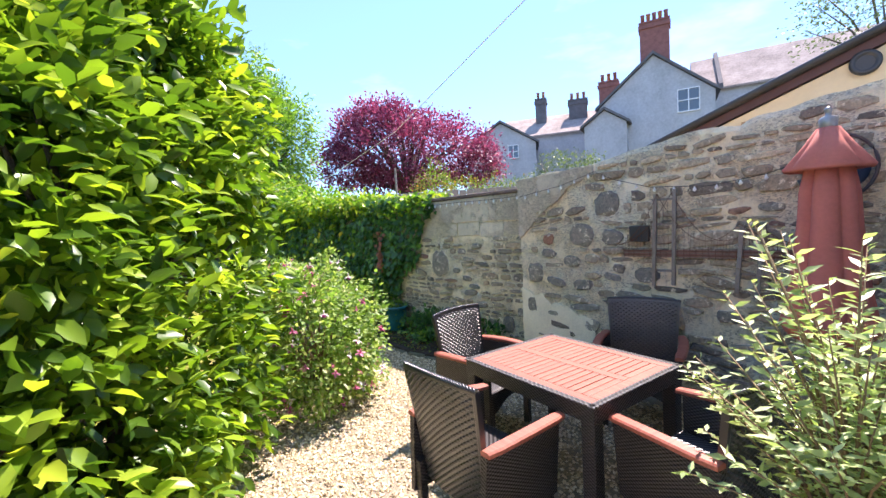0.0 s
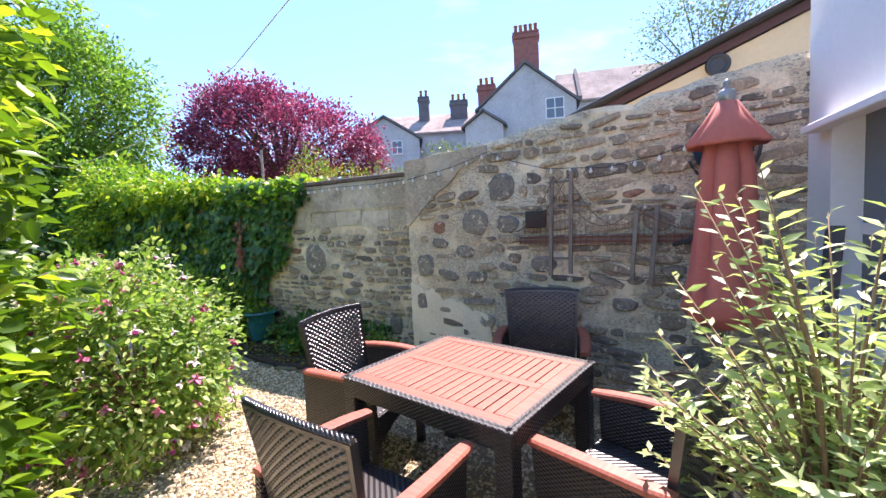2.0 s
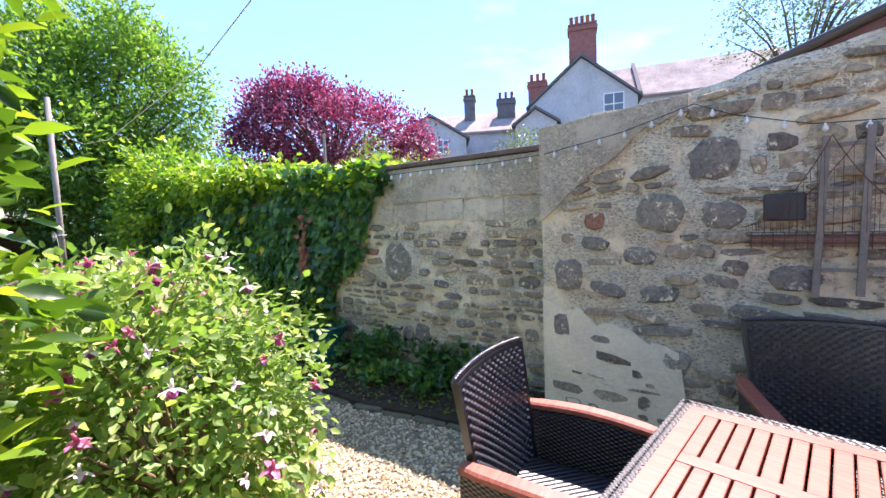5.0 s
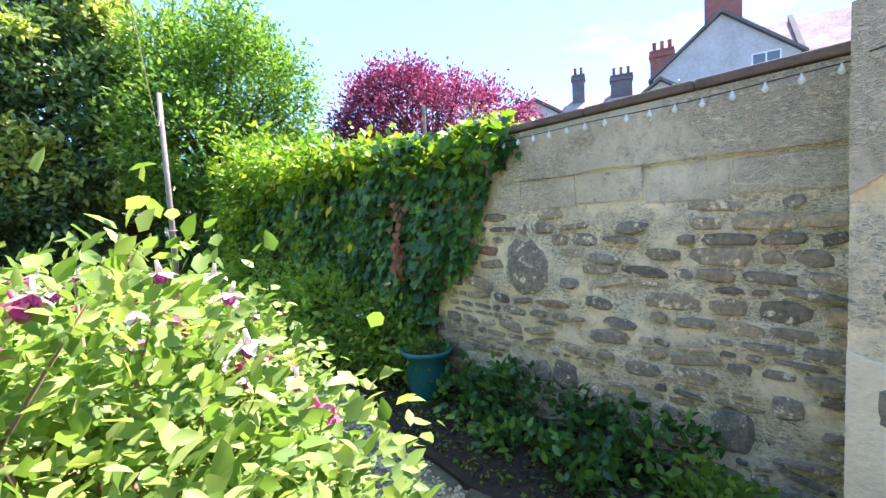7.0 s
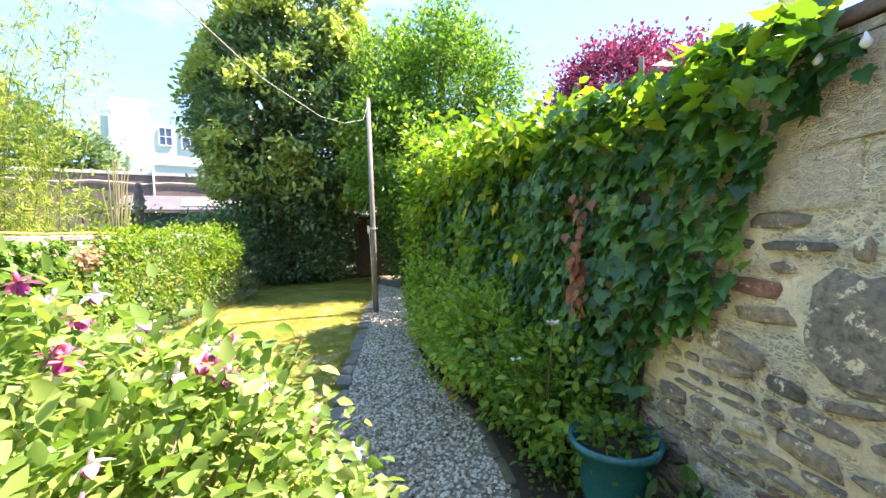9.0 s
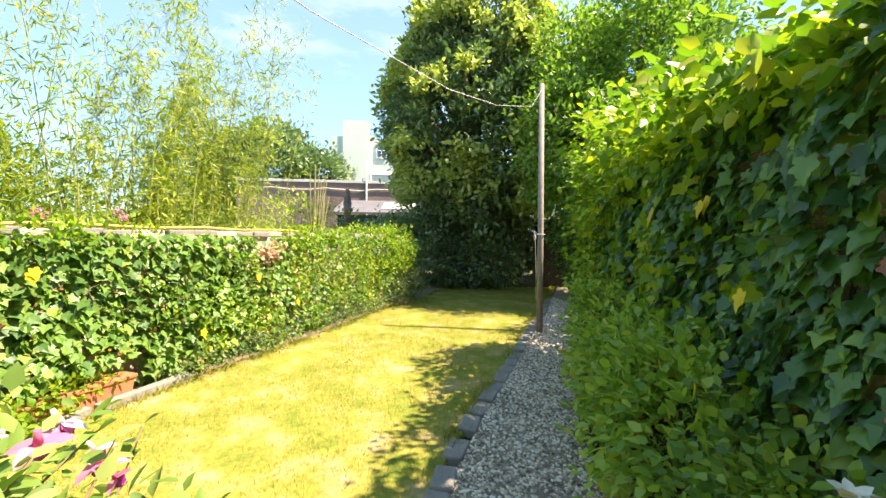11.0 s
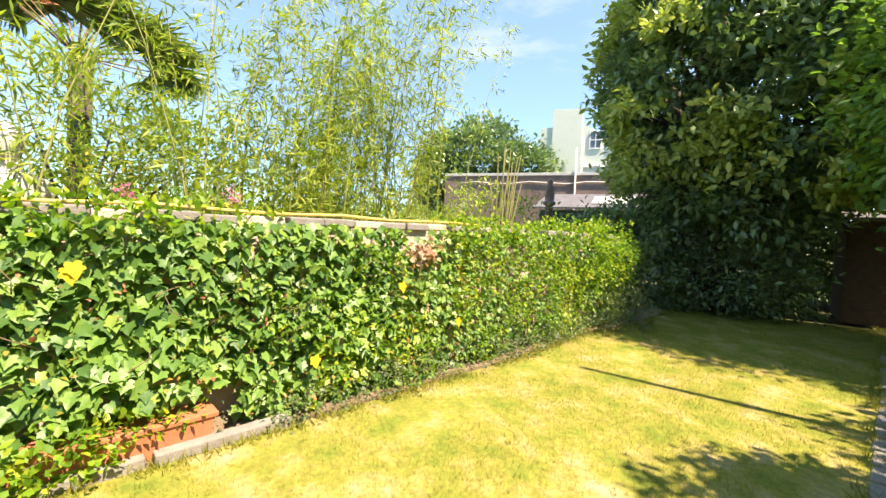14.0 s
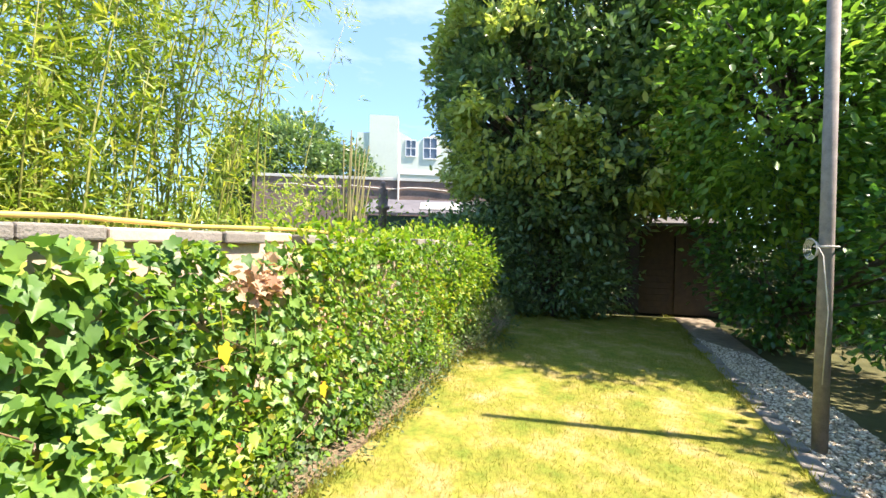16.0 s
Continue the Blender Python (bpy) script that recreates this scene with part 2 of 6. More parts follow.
TEAL = plain("teal_glaze", (0.02, 0.17, 0.20), 0.22, vary=0.35, scale=7, bump=0.1, spec=0.6)
DARK_POT = plain("dark_teal_pot", (0.015, 0.05, 0.055), 0.35, vary=0.2)
DRY_SOIL = plain("dry_pale_soil", (0.27, 0.20, 0.12), 0.95, vary=0.35, scale=12, bump=0.8, dist=0.02)
SOIL = plain("dark_soil", (0.07, 0.05, 0.035), 0.95, vary=0.4, scale=12, bump=0.8, dist=0.03)
BARK = plain("bark", (0.13, 0.10, 0.075), 0.9, vary=0.4, scale=14, bump=0.8, dist=0.02)
TWIG = plain("green_brown_twig", (0.22, 0.15, 0.08), 0.8, vary=0.3)
BULB = plain("milky_bulb", (0.82, 0.82, 0.78), 0.25, vary=0.04)
CORD = plain("dark_cord", (0.03, 0.03, 0.03), 0.7)
ROPE = plain("pale_rope", (0.60, 0.58, 0.52), 0.8, vary=0.15, scale=40)
HOSE_BLUE = plain("dark_blue_plastic", (0.02, 0.04, 0.08), 0.35, vary=0.2)
HOSE_YELLOW = plain("yellow_hose", (0.62, 0.47, 0.12), 0.5, vary=0.15)
PINK = leaf_material("pink_petal", [(0.2, (0.66, 0.12, 0.30)), (0.8, (0.85, 0.42, 0.52))], 0.5, 0.4, glow=(1, 0.7, 0.9))
WHITE_PETAL = leaf_material("white_petal", [(0.2, (0.78, 0.70, 0.70)), (0.8, (0.85, 0.82, 0.74))], 0.5, 0.4, glow=(1, 1, 1))
PURPLE_PETAL = leaf_material("purple_petal", [(0.2, (0.40, 0.06, 0.30)), (0.8, (0.62, 0.16, 0.44))], 0.5, 0.4, glow=(1, 0.7, 1))
PALE_STONE = plain("pale_statue_stone", (0.55, 0.52, 0.46), 0.85, vary=0.25, scale=12, bump=0.5)
PAVING = plain("edging_stone", (0.26, 0.24, 0.205), 0.9, vary=0.3, scale=9, bump=0.6, dist=0.01)

LEAF_PRIVET = leaf_material("laurel_leaf", [(0.0, (0.03, 0.085, 0.012)), (0.4, (0.11, 0.22, 0.018)), (0.72, (0.28, 0.43, 0.03)), (1.0, (0.56, 0.64, 0.06))], 0.36, 0.48, 0.5, glow=(1.1, 1.15, 0.4))
LEAF_FUCHSIA = leaf_material("fuchsia_leaf", [(0.0, (0.08, 0.17, 0.03)), (0.5, (0.24, 0.37, 0.075)), (0.85, (0.46, 0.53, 0.17)), (1.0, (0.62, 0.58, 0.36))], 0.5, 0.45, 0.4)
LEAF_IVY = leaf_material("ivy_leaf", [(0.0, (0.021, 0.072, 0.026)), (0.5, (0.058, 0.175, 0.04)), (0.82, (0.14, 0.31, 0.048)), (1.0, (0.36, 0.52, 0.065))], 0.33, 0.32, 0.55)
# lighter, yellower copy of the ivy leaf: sunlight is put into its colour
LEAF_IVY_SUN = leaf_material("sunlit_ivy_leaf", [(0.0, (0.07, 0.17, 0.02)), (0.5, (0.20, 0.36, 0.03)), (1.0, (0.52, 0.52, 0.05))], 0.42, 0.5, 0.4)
LEAF_HEDGE = leaf_material("hedge_ivy_leaf", [(0.0, (0.04, 0.115, 0.03)), (0.4, (0.115, 0.24, 0.05)), (0.75, (0.23, 0.38, 0.07)), (1.0, (0.44, 0.50, 0.10))], 0.42, 0.36, 0.4)
LEAF_OLIVE = leaf_material("olive_leaf", [(0.0, (0.23, 0.33, 0.13)), (0.5, (0.46, 0.56, 0.24)), (1.0, (0.70, 0.73, 0.42))], 0.42, 0.42, 0.5)
LEAF_OAK = leaf_material("evergreen_oak_leaf", [(0.0, (0.06, 0.12, 0.06)), (0.5, (0.15, 0.25, 0.105)), (0.85, (0.27, 0.37, 0.14)), (1.0, (0.46, 0.52, 0.19))], 0.34, 0.3, 0.8)
LEAF_TREE = leaf_material("spring_green_leaf", [(0.0, (0.055, 0.135, 0.03)), (0.5, (0.16, 0.30, 0.05)), (0.85, (0.29, 0.43, 0.07)), (1.0, (0.46, 0.56, 0.09))], 0.42, 0.5, 0.45)
LEAF_PURPLE = leaf_material("copper_purple_leaf", [(0.0, (0.08, 0.022, 0.05)), (0.5, (0.23, 0.06, 0.115)), (1.0, (0.56, 0.20, 0.28))], 0.45, 0.4, 0.4, glow=(1.1, 0.6, 0.8))
LEAF_BAMBOO = leaf_material("bamboo_leaf", [(0.0, (0.10, 0.18, 0.035)), (0.5, (0.29, 0.39, 0.06)), (1.0, (0.62, 0.57, 0.10))], 0.45, 0.5, 0.4)
LEAF_PALM = leaf_material("palm_leaf", [(0.0, (0.05, 0.09, 0.03)), (1.0, (0.24, 0.30, 0.08))], 0.4, 0.35, 0.5)
LEAF_GREY = leaf_material("grey_green_leaf", [(0.0, (0.06, 0.10, 0.04)), (1.0, (0.20, 0.25, 0.12))], 0.5, 0.35)
LEAF_BROWN = leaf_material("withered_leaf", [(0.0, (0.26, 0.08, 0.045)), (0.6, (0.44, 0.18, 0.09)), (1.0, (0.52, 0.30, 0.14))], 0.6, 0.3, 0.4, glow=(1, 0.8, 0.5))
LEAF_DRY = leaf_material("dry_tan_leaf", [(0.0, (0.42, 0.24, 0.15)), (0.6, (0.60, 0.42, 0.27)), (1.0, (0.68, 0.54, 0.36))], 0.65, 0.3, 0.3, glow=(1, 0.85, 0.65))
# pale copy of the oak leaf: sunlight on the outer tips, put into the colour
LEAF_OAK_TIP = leaf_material("sunlit_oak_leaf", [(0.0, (0.20, 0.28, 0.06)), (0.5, (0.42, 0.48, 0.12)), (1.0, (0.66, 0.66, 0.26))], 0.4, 0.4, 0.5)
LEAF_BORDER = leaf_material("border_shrub_leaf", [(0.0, (0.12, 0.27, 0.045)), (0.5, (0.32, 0.50, 0.08)), (0.84, (0.52, 0.62, 0.12)), (0.92, (0.70, 0.38, 0.09)), (1.0, (0.70, 0.26, 0.08))], 0.45, 0.45, 0.4)
LEAF_YELLOW = leaf_material("yellow_leaf", [(0.0, (0.55, 0.42, 0.02)), (1.0, (0.75, 0.62, 0.05))], 0.5, 0.35, glow=(1, 1, 0.5))
LEAF_RUST = leaf_material("reddish_green_leaf", [(0.0, (0.078, 0.156, 0.026)), (0.6, (0.208, 0.286, 0.039)), (1.0, (0.546, 0.208, 0.052))], 0.5, 0.35)
GRASS_BLADE = leaf_material("dry_grass_blade", [(0.0, (0.17, 0.21, 0.03)), (0.4, (0.25, 0.255, 0.035)), (0.75, (0.35, 0.31, 0.07)), (1.0, (0.47, 0.39, 0.16))], 0.6, 0.35, 0.3)


def timber_material(name, dark, light):
    n = Nodes(name)
    rnd = n.add("ShaderNodeObjectInfo").outputs["Random"]
    vec = n.coords((6, 60, 60))
    grain = n.noise(vec, 1.0, 5)
    col = n.ramp(grain, [(0.3, dark), (0.7, light)])
    col = n.mix(0.6, col, n.ramp(rnd, [(0.0, (0.82, 0.8, 0.8)), (1.0, (1.12, 1.1, 1.1))]), "MULTIPLY")
    n.bump(grain, 0.25, 0.002)
    return n.done(col, 0.5, 0, 0.4)


HARDWOOD = timber_material("oiled_red_hardwood", (0.26, 0.072, 0.045), (0.41, 0.130, 0.082))


def ground_material(name, stops, scale, bump=0.6, dist=0.02):
    n = Nodes(name)
    tc = n.add("ShaderNodeNewGeometry").outputs["Position"]
    big = n.noise(tc, scale * 0.12, 4)
    fine = n.noise(tc, scale, 6, 0.7)
    a = n.ramp(big, stops)
    col = n.mix(0.7, a, n.ramp(fine, [(0.3, (0.5, 0.5, 0.5)), (0.55, (1, 1, 1)), (0.75, (1.3, 1.28, 1.2))]), "MULTIPLY")
    n.bump(fine, bump, dist)
    return n.done(col, 0.95, 0, 0.15)


LAWN = ground_material("dry_lawn", [(0.34, (0.16, 0.205, 0.03)), (0.5, (0.26, 0.25, 0.045)), (0.63, (0.37, 0.30, 0.11)), (0.72, (0.45, 0.35, 0.19))], 22)
GRAVEL = ground_material("gravel_bed", [(0.3, (0.24, 0.20, 0.145)), (0.7, (0.38, 0.32, 0.23))], 60)
EARTH = ground_material("rough_grass_earth", [(0.3, (0.07, 0.08, 0.03)), (0.7, (0.14, 0.13, 0.06))], 4)


def gravel_stone_material(name, stops):
    n = Nodes(name)
    rnd = n.add("ShaderNodeNewGeometry").outputs["Random Per Island"]
    col = n.ramp(rnd, stops)
    return n.done(col, 0.8, 0, 0.3)


GRAVEL_STONE = gravel_stone_material("golden_gravel_stone", [(0.0, (0.20, 0.15, 0.09)), (0.25, (0.44, 0.34, 0.20)), (0.5, (0.64, 0.51, 0.31)), (0.75, (0.74, 0.62, 0.41)), (1.0, (0.80, 0.73, 0.56))])
PATH_STONE = gravel_stone_material("grey_gravel_stone", [(0.0, (0.12, 0.10, 0.075)), (0.25, (0.34, 0.285, 0.20)), (0.5, (0.55, 0.465, 0.34)), (0.75, (0.72, 0.63, 0.48)), (1.0, (0.84, 0.78, 0.66))])

# ---- mesh helpers ----


def from_bm(name, bm, material):
    me = bpy.data.meshes.new(name)
    bm.normal_update()
    bm.to_mesh(me)
    bm.free()
    for m in material if isinstance(material, (list, tuple)) else [material]:
        me.materials.append(m)
    return me


def thing(name, m, label, category, group="", kind="", mesh=None):
    ob = new(name, mesh)
    ob.matrix_world = m
    return tagged(ob, label, category, group, kind)


def part(name, bm, material, parent, label="", m=None, kind=""):
    me = bm if isinstance(bm, bpy.types.Mesh) else from_bm(name, bm, material)
    ob = new(name, me)
    ob.parent = parent
    if m is not None:
        ob.matrix_basis = m
    return tagged(ob, label, "", "", kind)


def box(bm, x0, x1, y0, y1, z0, z1, bevel=0.0, m=None):
    made = bmesh.ops.create_cube(bm, size=1.0)["verts"]
    for vtx in made:
        vtx.co = Vector(((x0 + x1) / 2 + vtx.co.x * (x1 - x0), (y0 + y1) / 2 + vtx.co.y * (y1 - y0), (z0 + z1) / 2 + vtx.co.z * (z1 - z0)))
    if bevel:
        edges = list({e for vtx in made for e in vtx.link_edges})
        made = [vtx for vtx in bmesh.ops.bevel(bm, geom=edges, offset=bevel, segments=2, affect="EDGES", profile=0.5)["verts"]]
    if m is not None:
        bmesh.ops.transform(bm, matrix=m, verts=list({v for v in made}))
    return bm


def boxed(x0, x1, y0, y1, z0, z1, bevel=0.0):
    return box(bmesh.new(), x0, x1, y0, y1, z0, z1, bevel)


def prism(bm, outline, axis, a, b):
    """An outline of (x, z) pairs pushed along y from a to b, or of (x, y) pairs pushed along z."""
    def place(p, h):
        return (p[0], h, p[1]) if axis == "y" else (p[0], p[1], h)
    lo = [bm.verts.new(place(p, a)) for p in outline]
    hi = [bm.verts.new(place(p, b)) for p in outline]
    n = len(outline)
    bm.faces.new(lo)
    bm.faces.new(hi[::-1])
    for i in range(n):
        bm.faces.new((lo[i], hi[i], hi[(i + 1) % n], lo[(i + 1) % n]))
    bmesh.ops.recalc_face_normals(bm, faces=bm.faces)
    return bm


def tube(bm, pts, radii, sides=8, close=True):
    """A tapered tube through pts."""
    pts = [Vector(p) for p in pts]
    if not isinstance(radii, (list, tuple)):
        radii = [radii] * len(pts)
    rings = []
    for i, p in enumerate(pts):
        d = (pts[min(i + 1, len(pts) - 1)] - pts[max(i - 1, 0)]).normalized()
        ref = Vector((0, 0, 1)) if abs(d.z) < 0.9 else Vector((1, 0, 0))
        a = d.cross(ref).normalized()
        b = d.cross(a)
        rings.append([bm.verts.new(p + radii[i] * (a * math.cos(2 * math.pi * k / sides) + b * math.sin(2 * math.pi * k / sides))) for k in range(sides)])
    for r0, r1 in zip(rings, rings[1:]):
        for k in range(sides):
            f = bm.faces.new((r0[k], r0[(k + 1) % sides], r1[(k + 1) % sides], r1[k]))
            f.smooth = True
    if close:
        bm.faces.new(rings[0][::-1])
        bm.faces.new(rings[-1])
    return bm


def lathe(bm, profile, sides=24, wobble=None):
    """A turned shape from (radius, z) pairs."""
    rings = []
    for r, z in profile:
        rings.append([bm.verts.new((r * (wobble(k / sides, z) if wobble else 1) * math.cos(2 * math.pi * k / sides),
                                    r * (wobble(k / sides, z) if wobble else 1) * math.sin(2 * math.pi * k / sides), z)) for k in range(sides)])
    for r0, r1 in zip(rings, rings[1:]):
        for k in range(sides):
            f = bm.faces.new((r0[k], r0[(k + 1) % sides], r1[(k + 1) % sides], r1[k]))
            f.smooth = True
    bm.faces.new(rings[0][::-1])
    bm.faces.new(rings[-1])
    return bm


# leaf shapes: points (along, across, up) and faces
OVAL = ([(0, 0, 0), (0.35, 0, -0.02), (0.7, 0, -0.05), (1, 0, -0.14), (0.3, 0.21, 0.05), (0.68, 0.19, 0.02), (0.3, -0.21, 0.05), (0.68, -0.19, 0.02)],
        [(0, 1, 4), (1, 2, 5, 4), (2, 3, 5), (0, 6, 1), (1, 6, 7, 2), (2, 7, 3)])
BROAD = ([(0, 0, 0), (0.5, 0, -0.04), (1, 0, -0.12), (0.32, 0.30, 0.05), (0.72, 0.2, 0.0), (0.32, -0.30, 0.05), (0.72, -0.2, 0.0)],
         [(0, 1, 3), (1, 4, 3), (1, 2, 4), (0, 5, 1), (1, 5, 6), (1, 6, 2)])
IVY_HALF = [(-0.10, 0.15, 0.01), (-0.09, 0.33, 0.04), (0.06, 0.41, 0.05), (0.17, 0.35, 0.02), (0.33, 0.50, 0.06), (0.46, 0.49, 0.05), (0.50, 0.31, 0.01), (0.64, 0.24, 0.01), (0.85, 0.10, -0.05)]
IVY = ([(0.30, 0, -0.05), (0.0, 0, -0.01)] + IVY_HALF + [(1.0, 0, -0.12)] + [(x, -y, z) for x, y, z in IVY_HALF[::-1]],
       [(0, i + 1, i) for i in range(1, 20)] + [(0, 1, 20)])
LANCE = ([(0, 0, 0), (0.4, 0.09, 0.015), (0.4, -0.09, 0.015), (1, 0, -0.08), (0.45, 0, -0.015)], [(0, 4, 1), (4, 3, 1), (0, 2, 4), (4, 2, 3)])
DIAMOND = ([(0, 0, 0), (0.5, 0.3, 0.05), (1, 0, -0.08), (0.5, -0.3, 0.05)], [(0, 2, 1), (0, 3, 2)])
BLADE = ([(0, 0.05, 0), (0, -0.05, 0), (1, 0, 0)], [(0, 1, 2)])
PEBBLE = ([(0.5, 0, 0), (0.1, 0.42, 0.05), (-0.5, 0.1, 0), (-0.05, -0.4, -0.04), (0.05, 0, 0.3), (0, 0, -0.3)],
          [(0, 1, 4), (1, 2, 4), (2, 3, 4), (3, 0, 4), (1, 0, 5), (2, 1, 5), (3, 2, 5), (0, 3, 5)])


def unit(a):
    return a / np.maximum(np.linalg.norm(a, axis=1, keepdims=True), 1e-9)


def scatter(name, shape, pts, way, size, material, up=None, loose=0.6):
    """One mesh of many small pieces of a shape: each at pts, pointing along way, with its upper side towards up."""
    pts, way = np.asarray(pts, float), unit(np.asarray(way, float))
    n = len(pts)
    if up is None:
        up = np.array([[0, 0, 1.0]]) + rng.normal(0, loose, (n, 3))
    side = unit(np.cross(up, way))
    nor = np.cross(way, side)
    tv = np.array(shape[0])
    size = np.broadcast_to(np.asarray(size, float), (n,))
    co = pts[:, None, :] + size[:, None, None] * (tv[None, :, 0:1] * way[:, None, :] + tv[None, :, 1:2] * side[:, None, :] + tv[None, :, 2:3] * nor[:, None, :])
    k = len(tv)
    loops = np.array([i for f in shape[1] for i in f])
    counts = np.array([len(f) for f in shape[1]])
    all_loops = (np.arange(n)[:, None] * k + loops[None, :]).ravel()
    all_counts = np.tile(counts, n)
    starts = np.concatenate(([0], np.cumsum(all_counts)[:-1]))
    me = bpy.data.meshes.new(name)
    me.vertices.add(n * k)
    me.vertices.foreach_set("co", co.ravel().astype(np.float32))
    me.loops.add(len(all_loops))
    me.loops.foreach_set("vertex_index", all_loops.astype(np.int32))
    me.polygons.add(len(all_counts))
    me.polygons.foreach_set("loop_start", starts.astype(np.int32))
    me.polygons.foreach_set("use_smooth", np.full(len(all_counts), shape is not PEBBLE))
    me.update(calc_edges=True)
    me.materials.append(material)
    return me


def clumps(blobs, count, inner=0.55, low=0.05):
    """Clump centres near the skins of overlapping ellipsoids (x, y, z, rx, ry, rz), and the way out there."""
    blobs = np.array(blobs, float)
    weight = (blobs[:, 3] * blobs[:, 4] + blobs[:, 4] * blobs[:, 5] + blobs[:, 3] * blobs[:, 5])
    pick = rng.choice(len(blobs), count * 3, p=weight / weight.sum())
    d = unit(rng.normal(0, 1, (count * 3, 3)))
    r = inner + (1.06 - inner) * rng.random(count * 3) ** 0.5
    b = blobs[pick]
    lump = 1 + 0.16 * np.sin(d[:, 0] * 5 + pick) * np.cos(d[:, 2] * 6 + d[:, 1] * 4)
    pts = b[:, :3] + d * b[:, 3:] * (r * lump)[:, None]
    keep = pts[:, 2] > low
    for i in range(len(blobs)):
        q = (pts - blobs[i, :3]) / blobs[i, 3:]
        keep &= (np.sum(q * q, axis=1) > (inner * 0.95) ** 2) | (pick == i)
    idx = np.nonzero(keep)[0][:count]
    return pts[idx], unit(d[idx] * b[idx][:, 3:].max(axis=1, keepdims=True) / b[idx][:, 3:])


def sprays(centres, outs, per, spread, size, vary=0.3, droop=0.0, wild=0.7):
    """Leaves round clump centres: points, ways and sizes."""
    n = len(centres)
    pts = np.repeat(centres, per, axis=0) + rng.normal(0, spread, (n * per, 3)) * np.array([1, 1, 0.8])
    way = np.repeat(outs, per, axis=0) + rng.normal(0, wild, (n * per, 3))
    way[:, 2] -= droop
    sz = size * (1 + vary * rng.uniform(-1, 1, n * per))
    ok = pts[:, 2] > 0.02
    return pts[ok], way[ok], sz[ok]


def limbs(bm, base, tips, r0, r1, rise=0.45, sides=6):
    """Bent limbs from a point on the trunk to the given tips."""
    base = Vector(base)
    for tip in tips:
        tip = Vector(tip)
        mid = base.lerp(tip, 0.5) + Vector((0, 0, rise * (tip - base).length * 0.25))
        tube(bm, [base, mid, tip], [r0, r0 * 0.55, r1], sides)
    return bm


def plant(name, m, label, blobs, count, per, spread, size, shape, material, category="shrub", trunk=None, limb_count=10, droop=0.0, inner=0.55, wild=0.7,
          bark=BARK, low=0.05, crown_name="crown", reach=None):
    """A shrub or tree: stems and a crown of many single leaves in clumps."""
    ob = thing(name, m, label, category)
    c, o = clumps(blobs, count, inner, low)
    if reach is not None:
        c, o = c[c[:, 0] < reach], o[c[:, 0] < reach]
    p, w, s = sprays(c, o, per, spread, size, droop=droop, wild=wild)
    if reach is not None:
        near = p[:, 0] < reach + 0.06
        p, w, s = p[near], w[near], s[near]
    part(crown_name, scatter(crown_name, shape, p, w, s, material), None, ob)
    if trunk:
        bm = bmesh.new()
        x, y, h, r = trunk
        tube(bm, [(x, y, -0.05), (x + 0.03 * h, y, h * 0.5), (x, y + 0.02 * h, h)], [r * 1.25, r, r * 0.8], 10)
        step = max(1, len(c) // limb_count)
        tips = [tuple(q) for q in c[::step]][:limb_count]
        if category == "tree":
            part("trunk", bm, bark, ob)
            for tip in tips:
                part("limb", limbs(bmesh.new(), (x, y + 0.02 * h, h * 0.95), [tip], r * 0.55, r * 0.08), bark, ob)
        else:
            part("stem_growth", limbs(bm, (x, y + 0.02 * h, h * 0.95), tips, r * 0.55, r * 0.08), bark, ob, kind="stuff")
    return ob

# ---- ground ----


def sheet(name, outline, z, material, label, category, bottom=-0.06):
    """A flat bed with a skirt, its outline in garden places (u, v)."""
    bm = bmesh.new()
    prism(bm, [(u, -v) for u, v in outline], "z", bottom, z)
    return thing(name, at(0, 0), label, category, kind="structure", mesh=from_bm(name, bm, material))


bm = bmesh.new()
bmesh.ops.create_grid(bm, x_segments=40, y_segments=40, size=400)
thing("ground", pose(0, 0, -0.05), "rough grass and earth of the neighbouring plots", "ground", kind="structure", mesh=from_bm("ground", bm, EARTH))

PATH_LEFT = [(4.6, 3.32), (5.4, 3.40), (6.6, 3.42), (7.4, 3.54), (8.8, 3.82), (10.6, 4.14), (12.2, 4.46), (14.8, 4.88), (17.0, 5.25)]
PATH_RIGHT = [(2.2, 3.98), (3.65, 3.88), (4.45, 4.02), (5.1, 4.25), (6.0, 4.38), (7.2, 4.30), (9.1, 4.57), (10.7, 4.82), (13.5, 5.30), (17.0, 5.95)]
LAWN_LEFT = [(4.6, -0.1), (7.0, 0.36), (8.8, 0.66), (10.3, 0.93), (12.2, 1.1), (13.8, 1.6), (16.6, 1.9)]
sheet("gravel_patio", [(-1.1, -3.0), (4.62, -3.0), (4.62, 4.02), (2.2, 4.0), (2.2, 4.6), (-1.1, 4.3)], 0.0, GRAVEL, "pale gravel patio in sun and wall shade", "gravel")
sheet("gravel_path", [(4.63, 3.32)] + PATH_LEFT[1:] + PATH_RIGHT[:1:-1] + [(4.63, 4.06)], 0.0, GRAVEL, "grey gravel path beside the ivy wall", "path")
sheet("lawn", LAWN_LEFT + [(16.8, 5.2)] + [(u, v - 0.10) for u, v in PATH_LEFT[::-1][1:]], 0.012, LAWN, "sunburnt yellow-green lawn, short and patchy", "lawn")
sheet("flower_bed", [(2.2, 4.02), (3.65, 3.92), (4.45, 4.06), (5.1, 4.29), (6.0, 4.42), (7.2, 4.34), (9.1, 4.61), (9.1, 5.1), (2.2, 5.0)], 0.045, SOIL, "dark soil bed at the foot of the stone wall", "bed")
